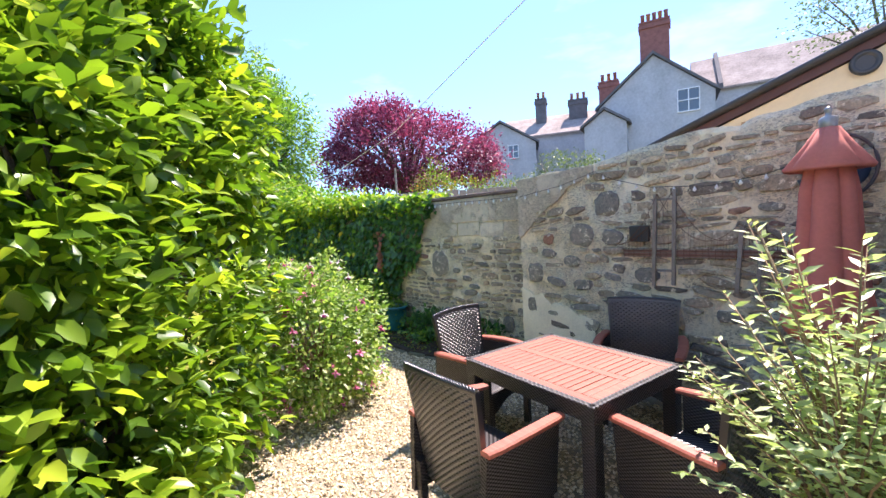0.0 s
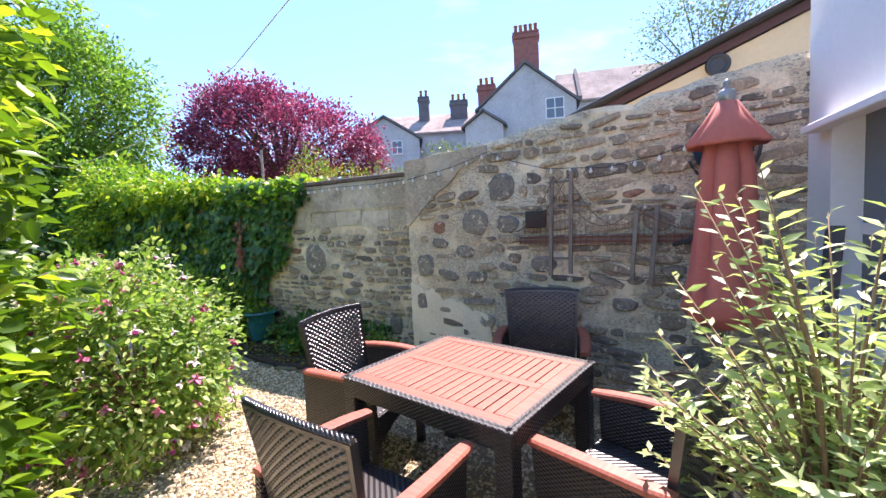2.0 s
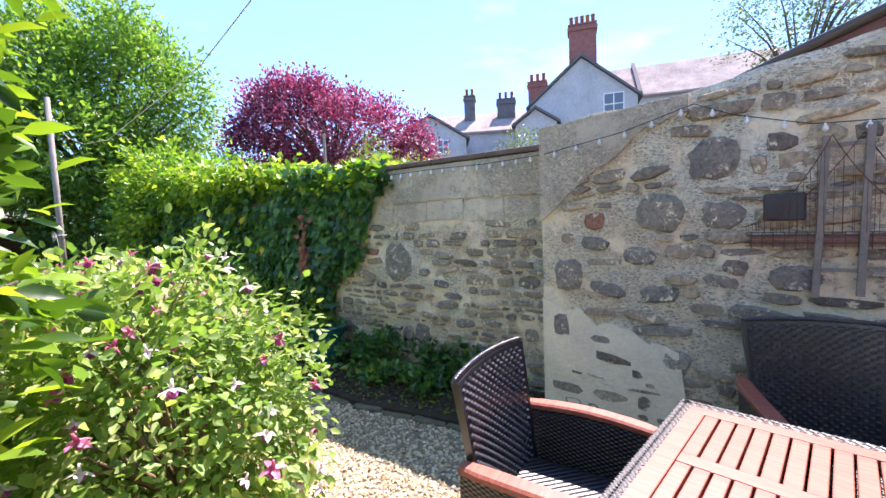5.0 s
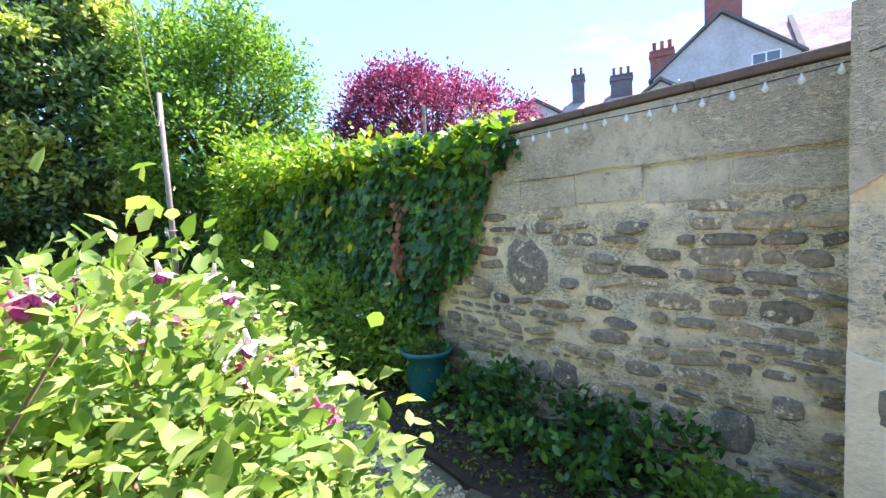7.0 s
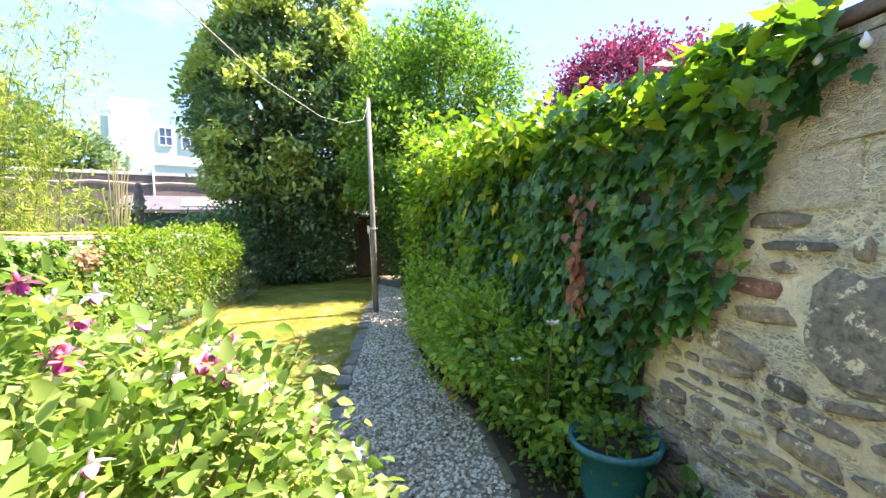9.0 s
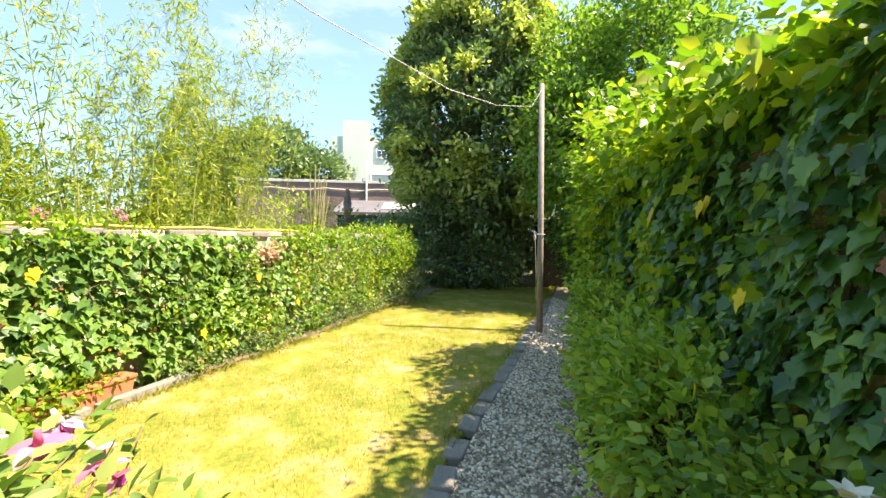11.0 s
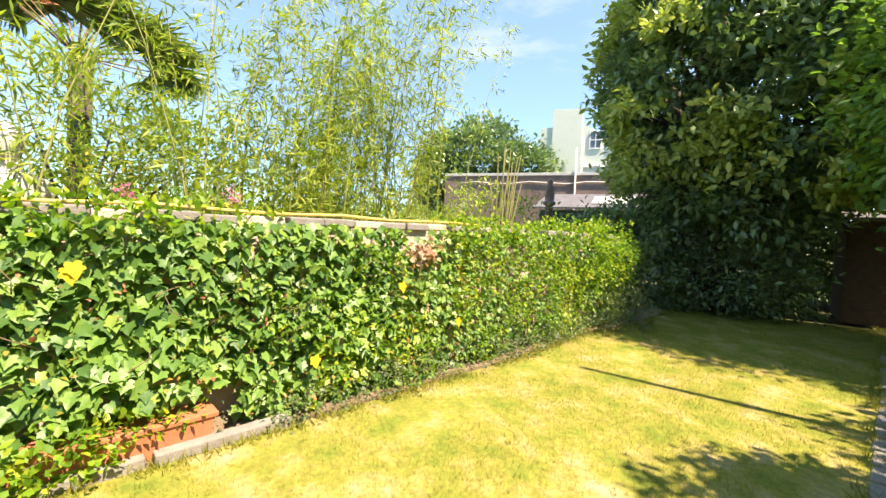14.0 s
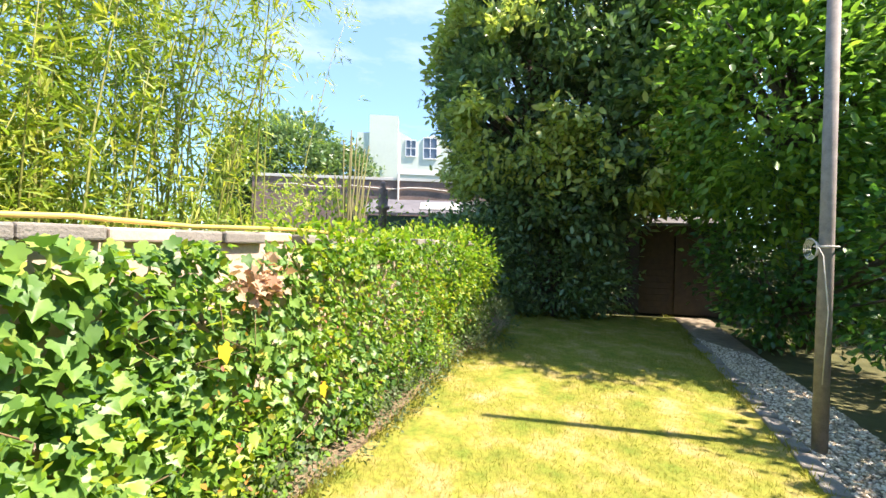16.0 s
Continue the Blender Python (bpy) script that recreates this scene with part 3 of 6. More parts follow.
sheet("hedge_bed", [(4.6, -0.75), (4.6, -0.12)] + [(u, v - 0.02) for u, v in LAWN_LEFT[1:]] + [(16.6, 0.9)], 0.03, DRY_SOIL, "dry soil strip along the ivy hedge", "bed")


def inside(pts, outline):
    hit = np.zeros(len(pts), bool)
    j = len(outline) - 1
    for i in range(len(outline)):
        (xi, yi), (xj, yj) = outline[i], outline[j]
        hit ^= ((yi > pts[:, 1]) != (yj > pts[:, 1])) & (pts[:, 0] < (xj - xi) * (pts[:, 1] - yi) / (yj - yi + 1e-12) + xi)
        j = i
    return hit


def strew(outline, count):
    lo, hi = np.min(outline, axis=0), np.max(outline, axis=0)
    p = rng.uniform(lo, hi, (count, 2))
    return p[inside(p, outline)]


def gravel(name, outline, count, size, material, label):
    p = strew(outline, count)
    pts = np.column_stack([p[:, 0], -p[:, 1], rng.uniform(0.0, 0.008, len(p))])
    way = np.column_stack([rng.normal(0, 1, (len(p), 2)), rng.normal(0, 0.25, len(p))])
    me = scatter(name, PEBBLE, pts, way, size * rng.uniform(0.5, 1.4, len(p)), material, loose=0.3)
    return thing(name, at(0, 0), label, "gravel", kind="stuff", mesh=me)


gravel("gravel_stones", [(-0.9, 0.0), (4.4, 0.6), (4.6, 4.0), (2.2, 3.95), (2.1, 4.2), (-0.9, 3.95)], 56000, 0.028, GRAVEL_STONE, "loose pale gravel stones of the patio")
gravel("path_stones", [(4.6, 3.34)] + PATH_LEFT[1:8] + PATH_RIGHT[-2:1:-1] + [(4.6, 4.26)], 52000, 0.031, PATH_STONE, "loose grey gravel stones of the path")

p = strew(LAWN_LEFT + [(16.8, 5.2)] + [(u, v - 0.10) for u, v in PATH_LEFT[::-1][1:]], 210000)
thick = np.array([noise.noise((a * 1.3, b * 1.3, 0)) for a, b in p[::1]])
p = p[rng.random(len(p)) < 0.75 + thick * 1.2]
pts = np.column_stack([p[:, 0], -p[:, 1], np.full(len(p), 0.008)])
way = np.column_stack([rng.normal(0, 0.55, (len(p), 2)), np.ones(len(p))])
thing("lawn_grass", at(0, 0), "short dry yellow-green grass blades", "grass", kind="stuff",
      mesh=scatter("lawn_grass", BLADE, pts, way, rng.uniform(0.02, 0.046, len(p)), GRASS_BLADE, up=rng.normal(0, 1, (len(p), 3))))

def tufts(name, line, count, off, label):
    """Longer grass that leans over an edge."""
    us, vs = [q[0] for q in line], [q[1] for q in line]
    u = rng.uniform(us[0], us[-1], count)
    v = np.interp(u, us, vs) + off + rng.normal(0, 0.05, count)
    keep = np.array([noise.noise((a * 2.2, off, 1)) > -0.12 for a in u])
    u, v = u[keep], v[keep]
    n = len(u)
    pts = np.column_stack([u, -v, np.full(n, 0.0)])
    way = np.column_stack([rng.normal(0, 0.6, (n, 2)), np.ones(n)])
    return thing(name, at(0, 0), label, "grass", kind="stuff",
                 mesh=scatter(name, BLADE, pts, way, rng.uniform(0.04, 0.12, n), GRASS_BLADE, up=rng.normal(0, 1, (n, 3))))


tufts("edge_grass", LAWN_LEFT, 6500, 0.04, "long dry grass at the hedge's foot")
tufts("edge_grass", PATH_LEFT[1:], 3500, -0.15, "ragged grass along the path edging")

# edging stones between lawn and path, and along the flower bed
edge = bmesh.new()
box(edge, -0.135, 0.135, -0.075, 0.075, -0.05, 0.03, 0.016)
EDGE_MESH = from_bm("edging_stone", edge, PAVING)
MOSSY = plain("mossy_stone", (0.16, 0.15, 0.09), 0.95, vary=0.45, scale=14, bump=0.8, dist=0.01)
EDGE_MOSSY = EDGE_MESH.copy()
EDGE_MOSSY.materials[0] = MOSSY
lawn_edging = thing("lawn_edging", at(0, 0), "low row of worn stone edging beside the lawn", "edging", kind="structure")
bed_edging = thing("bed_edging", at(0, 0), "mossy stone edging of the flower bed", "edging", kind="structure")


def run_along(line, step):
    out = []
    for (u0, v0), (u1, v1) in zip(line, line[1:]):
        length = math.hypot(u1 - u0, v1 - v0)
        for i in range(max(1, int(length / step))):
            f = (i + 0.5) / max(1, int(length / step))
            out.append((u0 + (u1 - u0) * f, v0 + (v1 - v0) * f, math.degrees(math.atan2(-(v1 - v0), u1 - u0))))
    return out


for line, parent, off in ((PATH_LEFT[:8], lawn_edging, -0.07), (PATH_RIGHT[:6], bed_edging, 0.06)):
    for u, v, turn in run_along(line, 0.28):
        part("edging_stone", EDGE_MESH if parent is lawn_edging else EDGE_MOSSY, None, parent, m=pose(u, -(v + off), random.uniform(-0.015, 0.01), random.uniform(-4, 4), random.uniform(-3, 3), turn + random.uniform(-5, 5)))

# ---- stone walls ----
TOP_1 = [(-0.45, 2.53), (0.10, 2.48), (0.23, 2.46), (0.55, 2.43), (0.58, 2.38), (0.8, 2.40), (1.08, 2.39), (1.3, 2.35), (1.5, 2.33), (1.68, 2.30), (1.82, 2.27), (2.2, 2.25), (2.82, 2.22)]


def wall_body(name, m, u0, u1, top, front, thick, material, label, rough=0.012):
    """A wall with an uneven front and top: local x along the wall, front at y = 0, back at y = -thick."""
    nx, nz = max(8, int((u1 - u0) / 0.04)), 56
    ts = [p[1] for p in top]
    us = [p[0] for p in top]
    bm = bmesh.new()
    grid = []
    for i in range(nx + 1):
        u = u0 + (u1 - u0) * i / nx
        h = float(np.interp(u, us, ts)) + 0.02 * noise.noise((u * 6, 1.3, front))
        col = []
        for k in range(nz + 1):
            z = -0.1 + (h + 0.1) * k / nz
            y = rough * (noise.noise((u * 3.1, z * 3.1, front)) + 0.7 * noise.noise((u * 11, z * 11, front)))
            if k == nz:
                y -= 0.02
            col.append(bm.verts.new((u - u0, y, z)))
        grid.append(col)
    for a, b in zip(grid, grid[1:]):
        for k in range(nz):
            bm.faces.new((a[k], a[k + 1], b[k + 1], b[k]))
    backs = []
    for i in range(nx + 1):
        t = grid[i][-1].co
        backs.append((bm.verts.new((t.x, -thick, -0.1)), bm.verts.new((t.x, -thick, t.z - 0.01))))
    for i in range(nx):
        bm.faces.new((grid[i][-1], backs[i][1], backs[i + 1][1], grid[i + 1][-1]))
        bm.faces.new((backs[i][1], backs[i][0], backs[i + 1][0], backs[i + 1][1]))
    for i, flip in ((0, 1), (nx, -1)):
        ring = grid[i] + [backs[i][1], backs[i][0]]
        bm.faces.new(ring[::-1] if flip < 0 else ring)
    bmesh.ops.recalc_face_normals(bm, faces=bm.faces)
    return thing(name, m, label, "wall", kind="structure", mesh=from_bm(name, bm, material))


def stone_mesh(w, h, proud, n=0, square=0.8):
    """One rough stone: an uneven outline, a bulging face and broken edges."""
    n = n or random.randint(7, 9)
    ang = sorted(2 * math.pi * (i + random.uniform(-0.3, 0.3)) / n for i in range(n))
    verts, faces = [], []
    for ring, (scale, y) in enumerate(((1.0, -0.012), (0.97, proud * 0.55), (0.78, proud))):
        for a in ang:
            c, s = math.cos(a), math.sin(a)
            k = 1 / max(abs(c), abs(s)) ** square
            j = random.uniform(0.84, 1.08)
            verts.append((w / 2 * c * k * scale * j, y + random.uniform(-0.003, 0.003), h / 2 * s * k * scale * j))
    verts.append((0, proud * random.uniform(0.9, 1.2), 0))
    for r in (0, n):
        for i in range(n):
            faces.append((r + i, r + (i + 1) % n, r + n + (i + 1) % n, r + n + i))
    for i in range(n):
        faces.append((2 * n + i, 2 * n + (i + 1) % n, 3 * n))
    return verts, faces


def rubble(parent, length, top_of, low, gap=0.012, tall=(0.035, 0.10), wide=(0.07, 0.34), limit=300, skip=0.06, near=None, large=()):
    """Courses of rough stones between a few large ones on a wall's front; the stones of the nearest stretch are pieces of their own."""
    spots = list(large)
    z = low
    while z < 2.5:
        h = random.uniform(*tall) * (1.7 if random.random() < 0.15 else 1.0)
        x = random.uniform(-0.05, 0.08)
        while x < length:
            w = random.uniform(*wide) * (0.7 + h * 4)
            hh = h * random.uniform(0.55, 1.25)
            clear = all(abs(x + w / 2 - q[0]) > (w + q[2]) / 2 or abs(z + h / 2 - q[1]) > (hh + q[3]) / 2 for q in large)
            if clear and random.random() > skip and x + w < length - 0.01 and z + hh < top_of(x + w / 2) - 0.03:
                spots.append((x + w / 2, z + h / 2 + 0.012 * noise.noise((x * 2, z, 5)), w, hh))
            x += w + gap * random.uniform(0.6, 2.2)
        z += h + gap * random.uniform(0.5, 1.2)
    shapes = []
    for i in range(26):
        v, f = stone_mesh(1.0, 1.0, 1.0)
        me = bpy.data.meshes.new("stone")
        me.from_pydata(v, [], [q[::-1] for q in f])
        me.materials.append(STONE)
        shapes.append((me, v, f))
    grey = []
    for i in range(8):
        v, f = stone_mesh(1.0, 1.0, 1.0, 15, 0.45)
        me = bpy.data.meshes.new("stone")
        me.from_pydata(v, [], [q[::-1] for q in f])
        me.materials.append(STONE_GREY)
        grey.append(me)
    if near:
        spots.sort(key=lambda s: (s not in large, abs(s[0] - near[0]) + abs(s[1] - near[1])))
    rest_v, rest_f = [], []
    for i, (x, zc, w, h) in enumerate(spots):
        me, v, f = random.choice(shapes)
        m = pose(x, 0.0, zc, 0, random.gauss(0, 6), 0) @ Matrix.Diagonal((w, 0.022 if i < len(large) else random.uniform(0.010, 0.030), h, 1))
        if i < limit:
            part("stone", grey[i % 8] if i < len(large) else me, None, parent, m=m)
        else:
            base = len(rest_v)
            rest_v += [tuple(m @ Vector(q)) for q in v]
            rest_f += [tuple(k + base for k in q[::-1]) for q in f]
    if rest_v:
        me = bpy.data.meshes.new("stonework")
        me.from_pydata(rest_v, [], rest_f)
        me.materials.append(STONE_MIX)
        part("stonework", me, None, parent, kind="stuff")


WALL_1, WALL_2 = at(-1.07, 4.044, 0, -8), at(2.13, 4.76, 0, -2.8)
wall_1 = wall_body("wall_north", WALL_1, -0.45, 2.82, TOP_1, 4.64, 0.5, MORTAR, "tall old rubble stone wall with crumbling lime mortar")
TOP_2 = [(2.72, 2.10), (5.0, 2.09), (10.0, 2.09)]
wall_2 = wall_body("wall_east", WALL_2, 2.722, 10.0, TOP_2, 4.93, 0.45, MORTAR, "lower rubble stone wall patched with cement, half under ivy")

# cement bands on the upper walls
bm = bmesh.new()
n_seg = 60
band = [(1.85 + 0.97 * i / n_seg, float(np.interp(1.85 + 0.97 * i / n_seg, [q[0] for q in TOP_1], [q[1] for q in TOP_1]))) for i in range(n_seg + 1)]
low_edge = [(u, z - 0.05 - 0.09 * (1 + noise.noise((u * 5, 4.0, 0))) - 0.55 * (max(0, u - 1.95) / 0.85) ** 1.3) for u, z in band]
outline = [(u + 0.45, z - 0.015) for u, z in band] + [(u + 0.45, z) for u, z in low_edge[::-1]]
prism(bm, outline, "y", -0.01, 0.026)
part("render_band", bm, RENDER_GREY, wall_1, "grey cement render, cracked and weathered")
bm = bmesh.new()
outline = [(0, 2.085), (6.6, 2.075)] + [(6.6 * i / 40, 1.75 + 0.03 * noise.noise((i * 0.4, 9, 0))) for i in range(40, -1, -1)]
prism(bm, outline, "y", -0.01, 0.024)
part("render_band", bm, RENDER_GREY, wall_2, "grey cement render below the coping")
for i in range(12):
    bm = boxed(0.0 + i * 0.60, 0.597 + i * 0.60, -0.47, 0.045, 2.092, 2.14, 0.012)
    part("coping_stone", bm, plain("brown_coping", (0.17, 0.125, 0.105), 0.9, vary=0.35, scale=8, bump=0.6) if i == 0 else bpy.data.materials["brown_coping"], wall_2)
bm_x = 0.0
for i in range(14):
    w = random.uniform(0.34, 0.5)
    part("block", boxed(bm_x + 0.004, bm_x + w - 0.004, -0.01, 0.010 + random.uniform(-0.004, 0.005), 1.545 + random.uniform(-0.02, 0.02), 1.735 + random.uniform(-0.01, 0.015), 0.01), bpy.data.materials.get("pale_block") or mortar_material("pale_block", (0.68, 0.61, 0.49), 0.35), wall_2)
    bm_x += w
# limewashed foot and end of the taller wall
LIME = plain("limewashed_render", (0.88, 0.79, 0.60), 0.95, vary=0.16, scale=4, bump=0.7, dist=0.012, spec=0.15)
foot = [(2.35 + 0.92 * i / 16, 0.92 - 0.28 * (1 - i / 16) + 0.10 * noise.noise((i * 0.5, 3.0, 1))) for i in range(17)]
part("limewash", prism(bmesh.new(), foot + [(3.27, -0.05), (2.25, -0.05)], "y", -0.01, 0.022), LIME, wall_1, "patchy limewashed render")

# ---- white house beside the patio ----
house_wall = thing("wall_south", at(-1.09, 0.0, 0, 1), "white painted house wall with a window above a sloping sill", "wall", kind="structure")
bm = bmesh.new()
for y0, y1, z0, z1 in ((-4.03, 3.6, -0.1, 0.9), (-4.03, 3.6, 2.04, 5.4), (-4.03, -3.70, 0.9, 2.04), (-2.7, 3.6, 0.9, 2.04)):
    box(bm, -0.4, 0.0, y0, y1, z0, z1)
part("wall", bm, WHITE_WALL, house_wall)
part("sill", boxed(0.002, 0.09, -3.86, -2.6, 1.985, 2.03, 0.008), WHITE_WALL, house_wall)
part("pane", boxed(-0.16, -0.14, -3.70, -2.7, 0.9, 2.04), DARK_GLASS, house_wall)
part("window_frame", box(boxed(-0.18, -0.12, -3.25, -3.19, 0.9, 2.04), -0.17, -0.13, -3.70, -2.7, 1.40, 1.46), WHITE_WALL, house_wall)
wall_3 = thing("wall_west", at(2.0, -3.0), "plain garden wall behind the patio", "wall", kind="structure", mesh=from_bm("wall_west", boxed(-3.1, 3.2, 0, 0.3, -0.1, 1.7, 0.01), RENDER_GREY))


# ---- garden furniture ----
def chair_master(m, label):
    ob = thing("armchair", m, label, "chair", "chairs round the table")
    # backrest: leaning, wider at the top, gently hollow
    bm = bmesh.new()
    nx, nz = 75, 117
    sheets = []
    for lift in (0.014, -0.014):
        grid = []
        for k in range(nz + 1):
            f = k / nz
            row = []
            for i in range(nx + 1):
                g = 2 * i / nx - 1
                bump = (0.0078 if i % 3 and k % 3 and (i // 3 + k // 3) % 2 else -0.001) if 2 < i < nx - 2 and k < nz - 3 else 0.002
                row.append(bm.verts.new((g * (0.245 + 0.052 * f), -0.235 - 0.085 * f ** 1.2 + 0.028 * g * g + lift + math.copysign(1, lift) * bump, 0.30 + 0.655 * f + 0.012 * (1 - g * g) * f)))
            grid.append(row)
        for a, b in zip(grid, grid[1:]):
            for i in range(nx):
                q = (a[i], a[i + 1], b[i + 1], b[i])
                bm.faces.new(q[::-1] if lift > 0 else q)
        sheets.append(grid)
    fr, re = sheets
    rim = [[g[0][i] for i in range(nx + 1)] + [g[k][nx] for k in range(1, nz + 1)] + [g[nz][i] for i in range(nx - 1, -1, -1)] + [g[k][0] for k in range(nz - 1, 0, -1)] for g in sheets]
    for i in range(len(rim[0])):
        k = (i + 1) % len(rim[0])
        bm.faces.new((rim[0][i], rim[0][k], rim[1][k], rim[1][i]))
    part("backrest", bm, CANE_PLAIN, ob)
    # twisted cane along the top edge
    braid = bmesh.new()
    for phase in (0.0, 2.1, 4.2):
        pts = []
        for i in range(67):
            g = 2 * i / 66 - 1
            a = phase + i * 0.95
            pts.append((g * 0.297, -0.320 + 0.028 * g * g + 0.009 * math.cos(a), 0.955 + 0.012 * (1 - g * g) + 0.006 + 0.008 * math.sin(a)))
        tube(braid, pts, 0.007, 5)
    part("braided_edge", braid, CANE_PLAIN, ob)
    part("seat", boxed(-0.255, 0.255, -0.24, 0.27, 0.36, 0.43, 0.02), CANE_DARK, ob)
    # apron with an arch under the seat front
    arch = [(-0.255, 0.42), (0.255, 0.42), (0.255, 0.26)] + [(0.21 - 0.42 * i / 8, 0.26 + 0.08 * math.sin(math.pi * i / 8)) for i in range(9)] + [(-0.255, 0.26)]
    part("apron", prism(bmesh.new(), arch, "y", 0.25, 0.275), CANE_DARK, ob)
    for s in (-1, 1):
        # side panel from the arm down
        side = bmesh.new()
        outline = [(-0.30, 0.22), (0.27, 0.22), (0.29, 0.64), (-0.27, 0.64)]
        lo = [side.verts.new((s * (0.262 + 0.035 * (z - 0.22)), y, z)) for y, z in outline]
        hi = [side.verts.new((s * (0.295 + 0.045 * (z - 0.22)), y, z)) for y, z in outline]
        side.faces.new(lo), side.faces.new(hi[::-1])
        for i in range(4):
            side.faces.new((lo[i], hi[i], hi[(i + 1) % 4], lo[(i + 1) % 4]))
        bmesh.ops.recalc_face_normals(side, faces=side.faces)
        part("side_panel", side, CANE_DARK, ob)
        arm = bmesh.new()
        prev = None
        for i in range(9):
            f = i / 8
            y = -0.27 + 0.60 * f
            x = s * (0.285 + 0.035 * math.sin(math.pi * (0.15 + 0.75 * f)))
            z = 0.655 + 0.012 * math.sin(math.pi * f) - 0.012 * f * f
            wd = 0.036 if 0 < i < 8 else 0.028
            ring = [arm.verts.new((x + dx, y, z + dz)) for dx, dz in ((-wd, -0.013), (wd, -0.013), (wd, 0.006), (wd - 0.01, 0.014), (-wd + 0.01, 0.014), (-wd, 0.006))]
            if prev:
                for k in range(6):
                    arm.faces.new((prev[k], prev[(k + 1) % 6], ring[(k + 1) % 6], ring[k]))
            else:
                arm.faces.new(ring)
            prev = ring
        arm.faces.new(prev[::-1])
        bmesh.ops.recalc_face_normals(arm, faces=arm.faces)
        part("armrest", arm, HARDWOOD, ob, "red-brown oiled wooden armrest")
        for y in (-0.255, 0.245):
            part("leg", boxed(s * 0.25 - 0.025, s * 0.25 + 0.025, y - 0.025, y + 0.025, 0.0, 0.40, 0.006), CANE_DARK, ob)
    return ob


def face(x, y, azimuth):
    return pose(x, y, 0, 0, 0, azimuth - 90)


CHAIR_LABEL = "black woven cane armchair with red-brown wooden armrests"
chair = chair_master(face(0.68, 3.275, -44), CHAIR_LABEL)
copy_thing(chair, face(1.991, 3.249, -121))
copy_thing(chair, face(0.555, 2.088, 39.5))
copy_thing(chair, face(1.664, 1.88, 116.5))

table = thing("garden_table", pose(1.2, 2.63, 0, 0, 0, 125), "square garden table with red hardwood slats and woven cane rim", "table")
LX, LY = 0.54, 0.465
for x0, x1, y0, y1 in ((-LX, LX, -LY, -LY + 0.03), (-LX, LX, LY - 0.03, LY), (-LX, -LX + 0.03, -LY + 0.03, LY - 0.03), (LX - 0.03, LX, -LY + 0.03, LY - 0.03)):
    part("apron", boxed(x0, x1, y0, y1, 0.64, 0.735, 0.006), CANE_DARK, table)
# braided rim: short slanting strands
strand = bmesh.new()
box(strand, -0.021, 0.021, -0.007, 0.007, -0.005, 0.005, 0.003)
strand_mesh = from_bm("rim_strand", strand, CANE_EDGE)
rim_v, rim_f = [], []
base_v = [v.co.copy() for v in strand_mesh.vertices]
base_f = [tuple(q.vertices) for q in strand_mesh.polygons]
for side_len, ang, off in ((2 * LX, 0, LY), (2 * LX, 180, LY), (2 * LY, 90, LX), (2 * LY, 270, LX)):
    count = int(side_len / 0.0155)
    for i in range(count):
        for lane in (0, 1):
            m = pose(0, 0, 0, 0, 0, ang) @ pose(-side_len / 2 + (i + 0.5) * side_len / count, -off + 0.009 + lane * 0.013, 0.739, 0, 0, 38 if lane else -38)
            b0 = len(rim_v)
            rim_v += [tuple(m @ q) for q in base_v]
            rim_f += [tuple(k + b0 for k in q) for q in base_f]
me = bpy.data.meshes.new("braided_rim")
me.from_pydata(rim_v, [], rim_f)
me.materials.append(CANE_EDGE)
part("braided_rim", me, None, table, "greyed braided cane rim")
for s in (-1, 1):
    part("frame_board", boxed(-LX + 0.031, LX - 0.031, s * 0.40 - 0.034, s * 0.40 + 0.034, 0.718, 0.742, 0.003), HARDWOOD, table)
    part("frame_board", boxed(s * 0.475 - 0.033, s * 0.475 + 0.033, -0.365, 0.365, 0.718, 0.742, 0.003), HARDWOOD, table)
part("middle_board", boxed(-0.44, 0.44, -0.032, 0.032, 0.718, 0.742, 0.003), HARDWOOD, table)
SLAT = from_bm("slat", boxed(-0.0225, 0.0225, -0.166, 0.166, 0.718, 0.741, 0.003), HARDWOOD)
for i in range(17):
    for s in (-1, 1):
        part("slat", SLAT, None, table, m=pose(-0.418 + 0.0522 * i, s * 0.199, random.uniform(-0.001, 0.001)))
part("under_panel", boxed(-LX + 0.04, LX - 0.04, -LY + 0.04, LY - 0.04, 0.66, 0.70), CANE_DARK, table)
for sx in (-1, 1):
    for sy in (-1, 1):
        part("leg", boxed(sx * (LX - 0.045) - 0.042, sx * (LX - 0.045) + 0.042, sy * (LY - 0.045) - 0.042, sy * (LY - 0.045) + 0.042, 0, 0.66, 0.008), CANE_DARK, table)

# ---- parasol ----
parasol = thing("parasol", pose(2.745, 2.36, 0), "closed coral-red canvas parasol on a metal pole", "parasol")
part("base_plate", lathe(bmesh.new(), [(0.24, 0.0), (0.24, 0.05), (0.2, 0.075), (0.05, 0.09), (0.04, 0.2)], 28), GUTTER, parasol, "round black base")
part("pole", tube(bmesh.new(), [(0, 0, 0.09), (0, 0, 2.18)], 0.02, 12), METAL_GREY, parasol, "brushed metal pole")


def folds(depth, count, phase):
    """Hanging pleats of cloth: broad rounded ridges and narrow creases of uneven width."""
    def shape(f, z):
        a = 2 * math.pi * f + 0.25 * math.sin(4 * math.pi * f + 1.0)
        ridge = abs(math.sin(a * count / 2 + phase))
        return 1 + depth * (ridge ** 0.6 - 0.65) + 0.05 * math.sin(2 * a + 0.8 * z) + 0.03 * math.sin(5 * a + 3 * z)
    return shape


